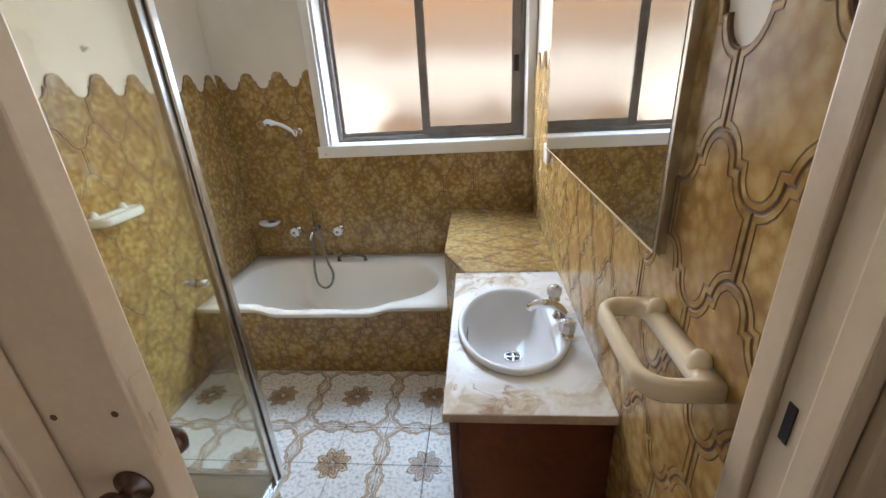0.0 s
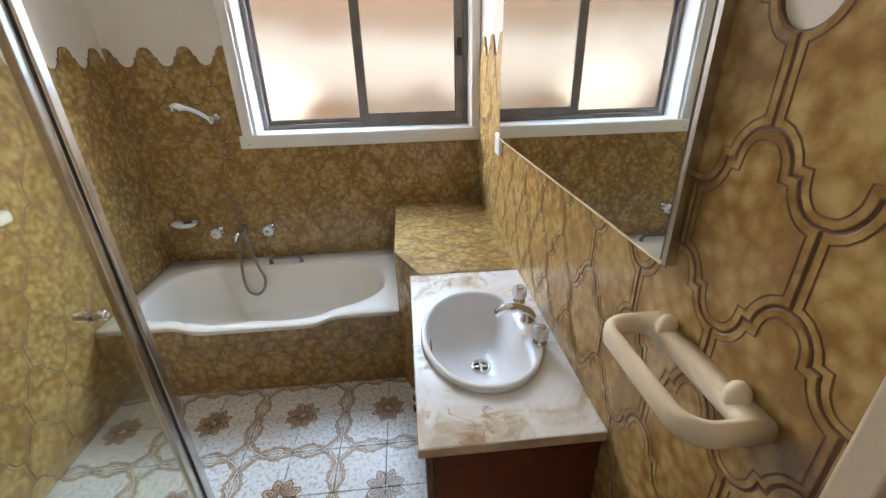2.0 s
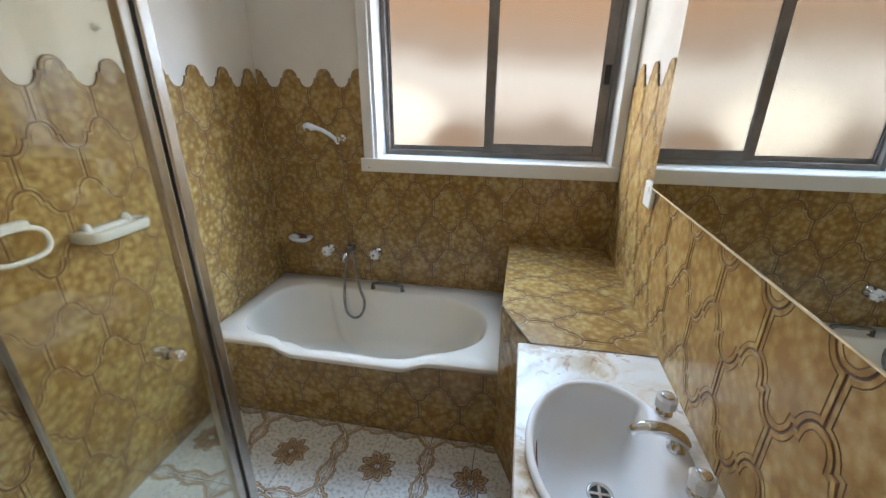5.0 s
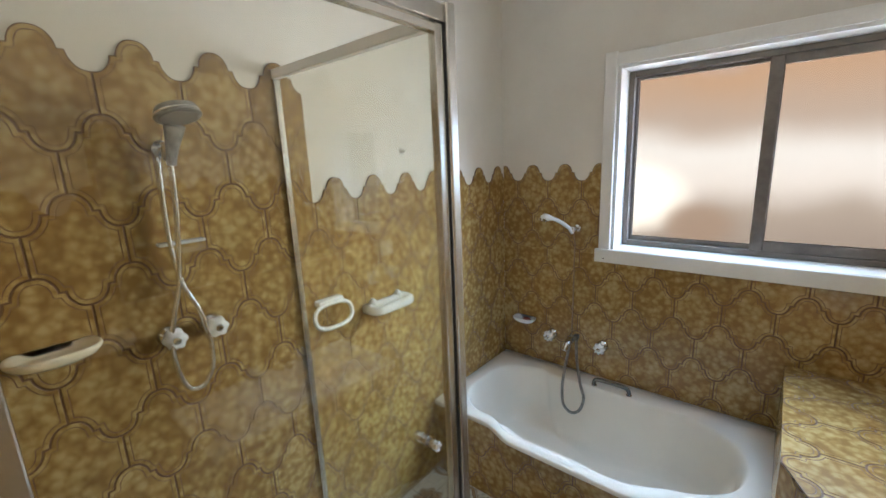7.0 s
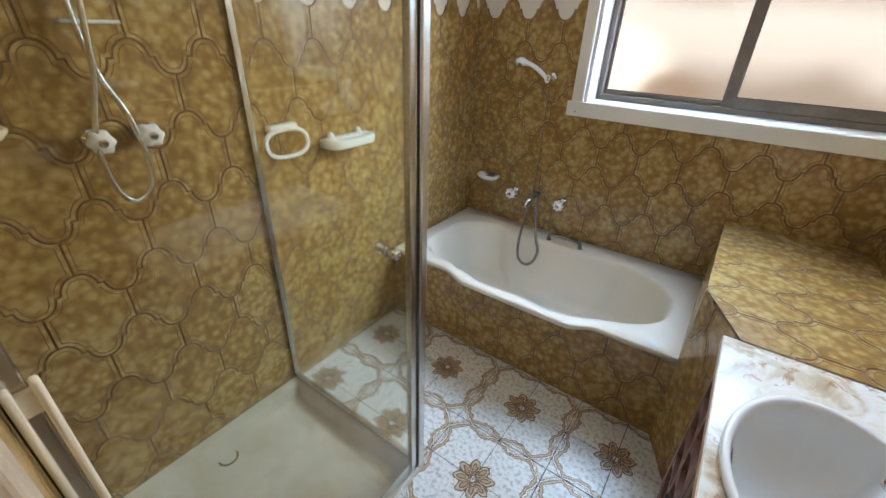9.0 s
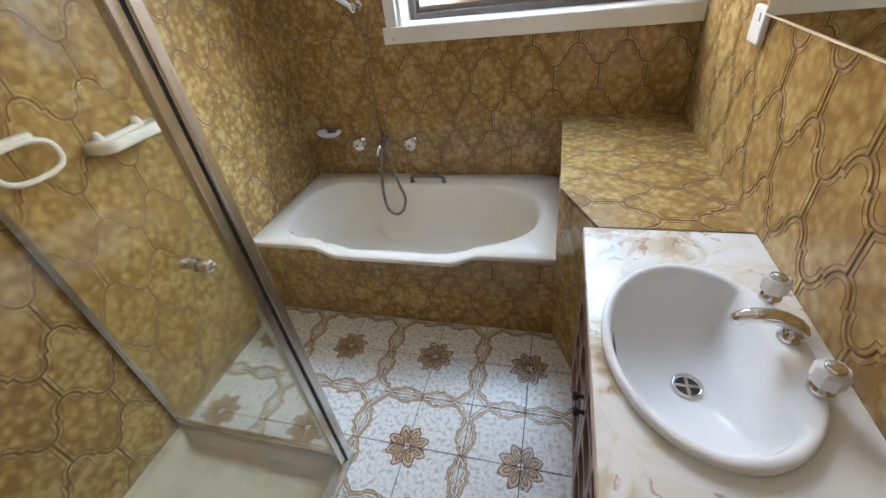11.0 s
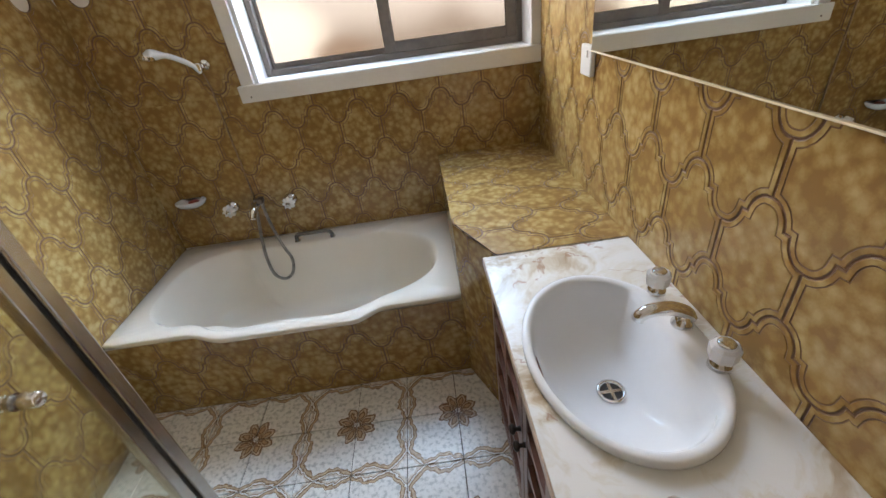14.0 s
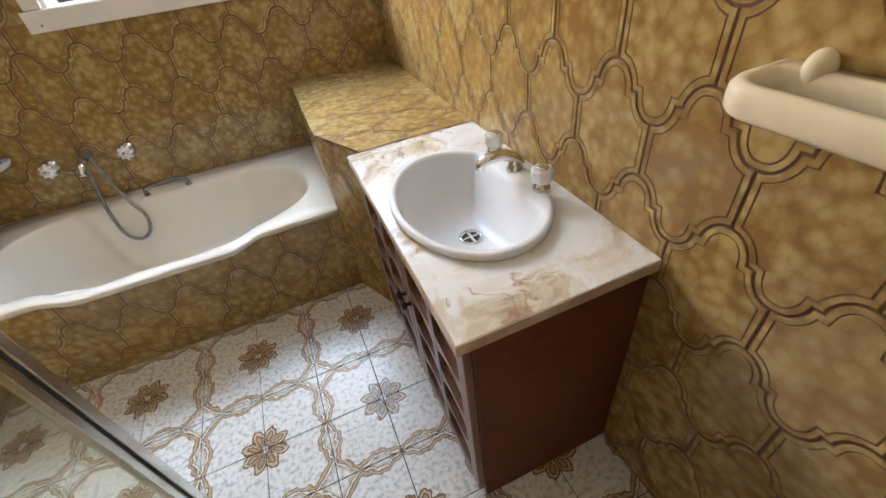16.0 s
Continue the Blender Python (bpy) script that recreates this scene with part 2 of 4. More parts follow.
def yard_mat():
    """The yard behind frosted glass as glowing bands: sky, orange brick, painted-in sunlight."""
    m, nd, ln, b = node_mat("glowing_yard")
    nd.remove(b)
    em = nd.new("ShaderNodeEmission")
    pos = nd.new("ShaderNodeNewGeometry").outputs["Position"]
    sep = nd.new("ShaderNodeSeparateXYZ")
    ln.new(pos, sep.inputs[0])
    n = noise_tex(nd, ln, pos, 1.1, 2, 0.5)
    z = vmath(nd, ln, "ADD", sep.outputs[2], vmath(nd, ln, "MULTIPLY", vmath(nd, ln, "SUBTRACT", n.outputs[0], 0.5), 0.6))
    t = vmath(nd, ln, "DIVIDE", z, 4.0)
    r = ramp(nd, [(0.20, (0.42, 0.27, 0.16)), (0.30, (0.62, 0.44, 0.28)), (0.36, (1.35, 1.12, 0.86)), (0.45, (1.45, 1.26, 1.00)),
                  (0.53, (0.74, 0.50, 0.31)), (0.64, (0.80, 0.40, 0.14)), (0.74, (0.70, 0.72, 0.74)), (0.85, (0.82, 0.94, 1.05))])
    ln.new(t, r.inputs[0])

    def patch(x, h, wide, tall):
        """A soft round area of the yard."""
        dx = vmath(nd, ln, "DIVIDE", vmath(nd, ln, "SUBTRACT", sep.outputs[0], x), wide)
        dz = vmath(nd, ln, "DIVIDE", vmath(nd, ln, "SUBTRACT", sep.outputs[2], h), tall)
        c = nd.new("ShaderNodeClamp")
        ln.new(vmath(nd, ln, "SUBTRACT", 1.5, vmath(nd, ln, "ADD", vmath(nd, ln, "MULTIPLY", dx, dx), vmath(nd, ln, "MULTIPLY", dz, dz))), c.inputs[0])
        return c.outputs[0]

    # bright patch painted in as sunlight on the yard, a brown patch beside it
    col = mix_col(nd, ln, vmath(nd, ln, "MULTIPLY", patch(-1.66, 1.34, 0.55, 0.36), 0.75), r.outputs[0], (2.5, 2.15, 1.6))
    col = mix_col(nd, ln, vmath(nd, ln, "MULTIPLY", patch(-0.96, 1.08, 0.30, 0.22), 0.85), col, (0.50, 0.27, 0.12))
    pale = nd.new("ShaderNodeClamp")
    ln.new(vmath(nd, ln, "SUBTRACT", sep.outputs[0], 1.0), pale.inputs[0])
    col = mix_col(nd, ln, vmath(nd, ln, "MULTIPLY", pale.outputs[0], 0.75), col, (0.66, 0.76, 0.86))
    ln.new(col, em.inputs[0])
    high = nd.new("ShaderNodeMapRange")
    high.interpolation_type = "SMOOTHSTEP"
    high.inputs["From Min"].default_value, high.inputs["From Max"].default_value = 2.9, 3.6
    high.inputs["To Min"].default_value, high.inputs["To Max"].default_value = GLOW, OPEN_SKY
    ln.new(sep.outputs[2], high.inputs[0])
    # unseen right side of the backdrop glows stronger, added to brighten the left wall
    side_gain = nd.new("ShaderNodeMapRange")
    side_gain.inputs["From Min"].default_value, side_gain.inputs["From Max"].default_value = 1.2, 2.6
    side_gain.inputs["To Min"].default_value, side_gain.inputs["To Max"].default_value = 1.0, 3.9
    ln.new(sep.outputs[0], side_gain.inputs[0])
    ln.new(vmath(nd, ln, "MULTIPLY", high.outputs[0], side_gain.outputs[0]), em.inputs[1])
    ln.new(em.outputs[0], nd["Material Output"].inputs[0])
    return m


# ---- materials ----
M_TILE = wall_tile_mat()
M_GROUT = grainy("dark_brown_grout", (0.095, 0.042, 0.015), (0.15, 0.072, 0.027), 20, 0.38, relief=0)
M_GROOVE = grainy("brown_glaze_line", (0.13, 0.063, 0.021), (0.20, 0.107, 0.039), 30, 0.35, relief=0)
TILE = 0.2235
FX, FY = -0.286, 1.357
M_FLOOR = floor_tile_mat(FX, FY, TILE * 2)
M_JOINT = grainy("grey_floor_grout", (0.05, 0.04, 0.03), (0.10, 0.085, 0.065), 25, 0.8)
M_WALL = grainy("white_wall_paint", (0.70, 0.66, 0.59), (0.77, 0.74, 0.67), 2.5, 0.55, fine=220, relief=0.06)
M_CEIL = grainy("white_ceiling_paint", (0.66, 0.63, 0.58), (0.74, 0.71, 0.66), 2.0, 0.7, fine=150, relief=0.05)
M_TRIM = grainy("white_gloss_paint", (0.76, 0.75, 0.72), (0.83, 0.82, 0.80), 4, 0.3, fine=90, relief=0.05)
M_CREAM = grainy("cream_gloss_paint", (0.52, 0.44, 0.33), (0.60, 0.52, 0.40), 5, 0.35, fine=90, relief=0.06)
M_BATH = grainy("ivory_bath_enamel", (0.79, 0.73, 0.63), (0.82, 0.76, 0.66), 3, 0.14, fine=120, relief=0.0)
M_CHINA = grainy("white_vitreous_china", (0.76, 0.79, 0.83), (0.79, 0.82, 0.86), 4, 0.08, relief=0.0)
M_PLASTIC = grainy("cream_glazed_ceramic", (0.82, 0.73, 0.54), (0.87, 0.79, 0.61), 5, 0.2, relief=0.0)
M_WHITEP = grainy("white_plastic", (0.78, 0.78, 0.76), (0.84, 0.84, 0.82), 6, 0.25, relief=0.0)
M_CHROME = grainy("chrome", (0.68, 0.68, 0.68), (0.82, 0.82, 0.82), 8, 0.08, 1.0, relief=0.0)
M_STEEL = grainy("ribbed_bright_steel", (0.78, 0.77, 0.75), (0.84, 0.83, 0.81), 12, 0.2, 0.95, fine=60, relief=0)
M_ALU = grainy("bright_aluminium", (0.56, 0.54, 0.50), (0.68, 0.66, 0.62), 5, 0.24, 1.0, fine=60, relief=0)
M_FRAME = grainy("grey_anodised_aluminium", (0.15, 0.13, 0.11), (0.21, 0.185, 0.16), 9, 0.38, 0.4, relief=0.02)
M_RUBBER = grainy("black_rubber_seal", (0.012, 0.012, 0.011), (0.03, 0.03, 0.028), 20, 0.6)
M_WOOD = grainy("dark_brown_melamine", (0.075, 0.019, 0.007), (0.125, 0.036, 0.014), 5, 0.55, fine=40, relief=0.05)
M_WOOD.node_tree.nodes["Principled BSDF"].inputs["Specular IOR Level"].default_value = 0.22
M_LATTICE = grainy("brown_stained_lattice", (0.10, 0.045, 0.030), (0.16, 0.078, 0.055), 9, 0.3, fine=50, relief=0.06)
M_BACKING = grainy("glossy_brown_backing", (0.17, 0.085, 0.045), (0.26, 0.14, 0.08), 6, 0.14, fine=40, relief=0)
M_BLACK = grainy("black_metal", (0.01, 0.008, 0.007), (0.03, 0.025, 0.02), 20, 0.3, 0.5)
M_KNOB = grainy("dark_brown_bakelite", (0.035, 0.015, 0.008), (0.07, 0.03, 0.015), 25, 0.3)
M_BASE = grainy("cream_terrazzo", (0.62, 0.57, 0.44), (0.74, 0.70, 0.58), 6, 0.35, fine=160, relief=0.06)
M_SOAP = grainy("dark_red_soap", (0.14, 0.03, 0.025), (0.22, 0.05, 0.04), 25, 0.4)
M_HOSE = grainy("grey_metal_hose", (0.20, 0.19, 0.17), (0.34, 0.32, 0.29), 40, 0.35, 0.8, relief=0)
M_GRIP = grainy("dull_chrome", (0.16, 0.15, 0.135), (0.26, 0.245, 0.22), 20, 0.25, 0.7, relief=0)
M_RISER = grainy("brownish_plastic_riser", (0.22, 0.14, 0.07), (0.34, 0.23, 0.12), 20, 0.3, relief=0)
M_MARBLE = marble_mat()
M_MARBLE_EDGE = grainy("tan_laminate_edge", (0.40, 0.30, 0.21), (0.58, 0.48, 0.37), 18, 0.3, relief=0)
M_GLASS = clear_glass_mat("shower_glass", (0.95, 0.945, 0.90))
M_FROST = frosted_mat()
M_YARD = yard_mat()
M_HALLFLOOR = grainy("brown_hall_carpet", (0.12, 0.085, 0.055), (0.2, 0.145, 0.095), 10, 0.9, fine=200, relief=0.4)
M_CRYSTAL = grainy("white_crystal_acrylic", (0.80, 0.80, 0.79), (0.90, 0.90, 0.89), 30, 0.12, relief=0.0)
M_ACRYLIC = grainy("clear_acrylic", (0.85, 0.85, 0.86), (0.92, 0.92, 0.93), 8, 0.08, relief=0.0)
M_ACRYLIC.node_tree.nodes["Principled BSDF"].inputs["Transmission Weight"].default_value = 0.3
m_, n_, l_, b_ = node_mat("mirror_silver")
b_.inputs["Base Color"].default_value, b_.inputs["Metallic"].default_value, b_.inputs["Roughness"].default_value = (0.86, 0.88, 0.86, 1), 1.0, 0.004
M_MIRROR = m_


# ---- mesh helpers ----
def part(name, bm, material, parent=None, label="", smooth=False):
    me = bpy.data.meshes.new(name)
    if smooth:
        for f in bm.faces:
            f.smooth = True
    bm.normal_update()
    bm.to_mesh(me)
    bm.free()
    for mm in material if isinstance(material, (list, tuple)) else [material]:
        me.materials.append(mm)
    ob = new(name, me)
    if parent is not None:
        ob.parent = parent
        ob.matrix_parent_inverse = parent.matrix_basis.inverted()
    return tagged(ob, label)


def thing(name, label, category, at=(0, 0, 0), group="", kind=""):
    ob = new(name)
    ob.empty_display_size = 0.05
    ob.matrix_basis = Matrix.Translation(at)
    return tagged(ob, label, category, group, kind)


def box(bm, x0, x1, y0, y1, z0, z1, bev=0.0, seg=2):
    vs = bmesh.ops.create_cube(bm, size=1.0, matrix=Matrix.LocRotScale(((x0 + x1) / 2, (y0 + y1) / 2, (z0 + z1) / 2), None, (x1 - x0, y1 - y0, z1 - z0)))["verts"]
    if bev:
        es = {e for v in vs for e in v.link_edges}
        bmesh.ops.bevel(bm, geom=list(es), offset=bev, segments=seg, profile=0.5, affect="EDGES", clamp_overlap=True)
    return bm


def boxes(*specs):
    bm = bmesh.new()
    for s in specs:
        box(bm, *s)
    return bm


def loft(bm, loops, close=True, cap0=False, cap1=False, wrap=False):
    rows = [[bm.verts.new(p) for p in lp] for lp in loops]
    n = len(rows[0])
    pairs = list(zip(rows, rows[1:])) + ([(rows[-1], rows[0])] if wrap else [])
    for a, b in pairs:
        for i in range(n if close else n - 1):
            j = (i + 1) % n
            bm.faces.new((a[i], a[j], b[j], b[i]))
    if cap0:
        bm.faces.new(rows[0][::-1])
    if cap1:
        bm.faces.new(rows[-1])
    return rows


def lathe(bm, profile, m=Matrix(), n=24, cap=True):
    """profile: (radius, height) from the base up, about local z, placed by m."""
    loops = [[m @ Vector((r * math.cos(2 * math.pi * i / n), r * math.sin(2 * math.pi * i / n), h)) for i in range(n)] for r, h in profile]
    loft(bm, loops, cap0=cap, cap1=cap)
    return bm


def tube(bm, pts, r, n=10, cap=True, closed=False):
    pts = [Vector(p) for p in pts]
    loops, up = [], None
    for i, p in enumerate(pts):
        a = pts[i - 1] if (i or closed) else p
        c = pts[(i + 1) % len(pts)] if (i + 1 < len(pts) or closed) else p
        d = (c - a).normalized()
        if up is None:
            up = d.orthogonal().normalized()
        up = (up - d * up.dot(d)).normalized()
        side = d.cross(up)
        rr = r[i] if isinstance(r, (list, tuple)) else r
        loops.append([p + rr * (math.cos(2 * math.pi * k / n) * up + math.sin(2 * math.pi * k / n) * side) for k in range(n)])
    loft(bm, loops, cap0=cap and not closed, cap1=cap and not closed, wrap=closed)
    return bm


def spline(pts, n=8):
    """Catmull-Rom points through pts."""
    P = [Vector(p) for p in pts]
    P = [2 * P[0] - P[1]] + P + [2 * P[-1] - P[-2]]
    out = []
    for i in range(1, len(P) - 2):
        for k in range(n):
            t = k / n
            a, b, c, d = P[i - 1:i + 3]
            out.append(0.5 * (2 * b + (c - a) * t + (2 * a - 5 * b + 4 * c - d) * t * t + (3 * b - a - 3 * c + d) * t ** 3))
    return out + [P[-2]]


def turned(axis, at):
    """A pose whose local z points along axis."""
    return Matrix.Translation(at) @ Vector(axis).to_track_quat("Z", "Y").to_matrix().to_4x4()


# ---- the plan ----
XL, XR, YB, YF = -1.75, 0.36, 2.83, 0.39        # tiled faces of the walls; YF: door wall
TT = 0.0078                                     # tile thickness
CEIL = 3.0
WX0, WX1, WZ0, WZ1 = -1.04, 0.322, 1.268, 2.29   # window opening
GY = 3.015                                      # window glass
DX0, DX1, DTOP = -0.55, 0.306, 2.06            # doorway
SX, SY, STOP = -0.95, 1.26, 2.17                # shower front plane, return panel, rail height
BY, BZ = 2.028, 0.455                           # bath panel face, rim height
VX, VY0, VY1, VZ = -0.122, 0.87, 1.772, 0.80    # vanity top

wl = part("wall_left", boxes((XL - 0.10, XL - TT, -0.0, YB + 0.26, -0.1, CEIL)), M_WALL)
wb = part("wall_back", boxes((XL - TT, WX0, YB + TT, YB + 0.26, -0.1, CEIL), (WX1, XR + TT, YB + TT, YB + 0.26, -0.1, CEIL),
                             (WX0, WX1, YB + TT, YB + 0.26, -0.1, WZ0), (WX0, WX1, YB + TT, YB + 0.26, WZ1, CEIL)), M_WALL)
wr = part("wall_right", boxes((XR + TT, XR + 0.11, 0.0, YB + 0.26, -0.1, CEIL)), M_WALL)
wd = part("wall_door", boxes((XL - TT, -0.75, 0.29, YF - TT, -0.1, CEIL), (-0.75, DX0, 0.29, 0.321, -0.1, DTOP), (-0.75, DX0, 0.366, YF - TT, -0.1, DTOP),
                             (-0.75, XR + TT, 0.29, YF - TT, DTOP, CEIL), (DX1 + 0.02, XR + TT, 0.29, YF - TT, -0.1, DTOP)), M_WALL)
for o, lab in ((wl, "white painted wall with golden-brown ogee tiles below"), (wb, "tiled window wall, white paint above the tiles"),
               (wr, "tiled wall behind the basin, white paint above"), (wd, "white painted wall round the sliding door")):
    tagged(o, lab, "wall", kind="structure")
ceil_ob = part("ceiling", boxes((XL - 0.1, XR + 0.11, 0.29, YB + 0.26, CEIL, CEIL + 0.1)), M_CEIL)
tagged(ceil_ob, "plain white painted plaster ceiling", "ceiling", kind="structure")
floor_ob = part("floor", boxes((SX - 0.02, XR + TT, 0.29, YB, -0.1, -0.006), (XL - TT, SX - 0.02, SY + 0.02, YB, -0.1, -0.006)), M_JOINT)
tagged(floor_ob, "white floor tiles with brown flower and chain pattern", "floor", kind="structure")

# hall behind the doorway, closed round; its one opening is unseen and added
hall = part("hall_wall", boxes((-1.95, -1.85, -2.0, 0.29, -0.1, 2.6), (1.3, 1.4, -2.0, -1.5, -0.1, 2.6), (1.3, 1.4, -0.6, 0.29, -0.1, 2.6), (1.3, 1.4, -1.5, -0.6, 2.1, 2.6),
                               (-1.95, 1.4, -2.1, -2.0, -0.1, 2.6), (XR + 0.11, 1.4, 0.29, 0.39, -0.1, 2.6), (-1.85, XL - 0.1, 0.0, 0.29, -0.1, 2.6)), M_WALL)
tagged(hall, "plain cream painted hall wall", "wall", kind="structure")
hc = part("hall_ceiling", boxes((-1.95, 1.4, -2.1, 0.29, 2.6, 2.7)), M_CEIL)
tagged(hc, "plain white hall ceiling", "ceiling", kind="structure")
hf = part("hall_floor", boxes((-1.95, 1.4, -2.1, 0.29, -0.1, -0.004)), M_HALLFLOOR)
tagged(hf, "plain brown carpeted hall floor", "floor", kind="structure")
# fill lamp added in that opening, standing in for the hall's own light
lamp = new("hall_fill_lamp", bpy.data.lights.new("hall_fill_lamp", "AREA"))
lamp.data.shape, lamp.data.size, lamp.data.size_y, lamp.data.energy, lamp.data.color = "RECTANGLE", 0.85, 2.0, HALL, (1.0, 0.74, 0.50)
lamp.matrix_basis = look((1.34, -1.05, 1.05), (0.0, -1.05, 1.05))

# sky light that falls in through the window: steeply from the open sky, and scattered by the frosted panes
for name, power, tall, at, aim, fan, tone in (("window_skylight", SKYLIGHT, 0.5, (-0.30, 2.94, 1.85), (-0.42, -0.62, -0.74), 104, (0.53, 0.775, 1.0)),
                                               ("window_glow", SCATTER, 0.98, (-0.36, 3.066, 1.79), (0.0, -1.0, 0.0), 170, (1.0, 0.92, 0.77))):
    lamp = new(name, bpy.data.lights.new(name, "AREA"))
    lamp.data.shape, lamp.data.size, lamp.data.size_y, lamp.data.energy, lamp.data.color = "RECTANGLE", 1.05 if tall < 0.6 else 1.31, tall, power, tone
    lamp.data.spread = radians(fan)
    lamp.matrix_basis = look(at, tuple(a + d for a, d in zip(at, aim)))

# glowing backdrop for the yard beyond the frosted window
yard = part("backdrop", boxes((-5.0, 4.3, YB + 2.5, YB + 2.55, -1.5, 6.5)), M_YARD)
tagged(yard, "glowing backdrop of a sunlit yard, orange brick and pale sky", "backdrop", kind="structure")

# ---- ogee wall tiles ----
TW, TJ, TA = 0.2135, 0.112, 0.098
TP = TJ + TA
STEP = [(0.0, 0.0), (0.12, 0.012), (0.22, 0.06), (0.31, 0.15), (0.38, 0.27), (0.415, 0.38), (0.43, 0.495), (0.57, 0.505),
        (0.585, 0.62), (0.62, 0.73), (0.69, 0.85), (0.78, 0.94), (0.88, 0.988)]


def ogee_outline():
    right = [(TW / 2 - s * TW / 2, TJ / 2 + h * TA) for s, h in STEP]
    top = right + [(0, TJ / 2 + TA)] + [(-x, y) for x, y in right[:0:-1]]
    return top + [(-TW / 2, TJ / 2)] + [(-x, -y) for x, y in top] + [(TW / 2, -TJ / 2)]


def clean(loop):
    out = []
    for p in loop:
        if not out or (abs(p[0] - out[-1][0]) + abs(p[1] - out[-1][1])) > 1e-5:
            out.append(p)
    return out[:-1] if abs(out[0][0] - out[-1][0]) + abs(out[0][1] - out[-1][1]) < 1e-5 else out


def inset(loop, d):
    n, out = len(loop), []
    for i in range(n):
        p, a, c = Vector(loop[i]), Vector(loop[i - 1]), Vector(loop[(i + 1) % n])
        n1, n2 = (p - a).normalized(), (c - p).normalized()
        n1, n2 = Vector((-n1.y, n1.x)), Vector((-n2.y, n2.x))
        m = (n1 + n2)
        m = m / max(m.length_squared, 0.9) * 2
        out.append((p.x + m.x * d, p.y + m.y * d))
    return out


OUT = clean(ogee_outline())
RINGS = [(0.0, 0.0, 1), (0.0, 0.0056, 1), (0.0016, 0.0056, 1), (0.0032, 0.0070, 2), (0.0044, 0.0077, 0), (0.0128, 0.0077, 0), (0.0138, 0.0068, 2), (0.0157, 0.0068, 2), (0.0166, TT, 0)]


def tile_mesh():
    bm = bmesh.new()
    prev = None
    for d, h, mi in RINGS:
        vs = [bm.verts.new((x, y, h)) for x, y in inset(OUT, d)]
        if prev:
            for i in range(len(vs)):
                j = (i + 1) % len(vs)
                f = bm.faces.new((prev[i], prev[j], vs[j], vs[i]))
                f.material_index = mi
        prev = vs
    bm.faces.new(prev)
    return bm


_bm = tile_mesh()
TILE_MESH = bpy.data.meshes.new("wall_tile")
_bm.to_mesh(TILE_MESH)
_bm.free()
for mm in (M_TILE, M_GROUT, M_GROOVE):
    TILE_MESH.materials.append(mm)


def cut_tile(off, planes):
    """The tile's mesh at offset off, cut by half-planes (a, b, c): keeps a*u + b*v <= c."""
    bm = bmesh.new()
    bm.from_mesh(TILE_MESH)
    for a, b, c in planes:
        c2 = c - a * off[0] - b * off[1]
        bmesh.ops.bisect_plane(bm, geom=bm.verts[:] + bm.edges[:] + bm.faces[:], plane_co=Vector((a, b, 0)) * (c2 / (a * a + b * b)), plane_no=(a, b, 0), clear_outer=True)
    if not bm.faces:
        bm.free()
        return None
    me = bpy.data.meshes.new("wall_tile_cut")
    bm.to_mesh(me)
    bm.free()
    for mm in (M_TILE, M_GROUT, M_GROOVE):
        me.materials.append(mm)
    return me


def tile_area(parent, origin, u, v, c0, dip, rows, urange, planes, name="tile"):
    """Lays ogee tiles on the plane of u and v. c0: a joint of row 0; dip: level of its joints' tops; planes: half-planes that bound the area."""
    u, v = Vector(u), Vector(v)
    n = u.cross(v)
    rot = Matrix((u, v, n)).transposed().to_4x4()
    for k in rows:
        vc = dip - TJ / 2 - TP * k
        first = c0 + TW / 2 + (k % 2) * TW / 2
        i0 = math.floor((urange[0] - first) / TW) - 1
        i1 = math.ceil((urange[1] - first) / TW) + 1
        for i in range(i0, i1 + 1):
            uc = first + i * TW
            cross, gone = [], False
            for a, b, c in planes:
                ds = [a * (uc + x) + b * (vc + y) - c for x, y in OUT]
                if min(ds) > -0.002:
                    gone = True
                elif max(ds) > 0.0005:
                    cross.append((a, b, c))
            if gone:
                continue
            me = cut_tile((uc, vc), cross) if cross else TILE_MESH
            if me is None:
                continue
            ob = new(name, me)
            ob.matrix_basis = Matrix.Translation(Vector(origin) + u * uc + v * vc) @ rot
            ob.parent = parent
            ob.matrix_parent_inverse = parent.matrix_basis.inverted()


# ---- shower recess ----
def shower_base():
    t = thing("shower_tray", "cream terrazzo shower base with sloped rim", "shower tray", (-1.35, 0.82, -0.05))
    bm = bmesh.new()
    x0, x1, y0, y1 = XL, SX + 0.02, YF, SY + 0.025

    def rect(d, z, r):
        return [(x, y, z) for x, y in ((x0 + d, y0 + d), (x1 - d, y0 + d), (x1 - d, y1 - d), (x0 + d, y1 - d))]

    loft(bm, [rect(0, -0.1, 0), rect(0, 0.024, 0), rect(0.045, 0.024, 0), rect(0.05, 0.018, 0), rect(0.075, -0.028, 0), rect(0.10, -0.036, 0), rect(0.3, -0.042, 0)], cap1=True)
    bmesh.ops.bevel(bm, geom=bm.edges[:], offset=0.006, segments=2, affect="EDGES", clamp_overlap=True)
    part("base", bm, M_BASE, t)
    bm = bmesh.new()
    lathe(bm, [(0.042, 0), (0.042, 0.004), (0.034, 0.006), (0.032, 0.002)], Matrix.Translation((-1.64, 0.82, -0.0405)))
    d = part("drain", bm, M_CHROME, t, "chrome drain with slots")
    # black strips put the shade of the slots on the closed drain
    bm = bmesh.new()
    for k in range(-2, 3):
        box(bm, -1.64 + k * 0.011 - 0.003, -1.64 + k * 0.011 + 0.003, 0.80, 0.84, -0.0385, -0.0375)
    part("grate", bm, M_BLACK, d)


shower_base()


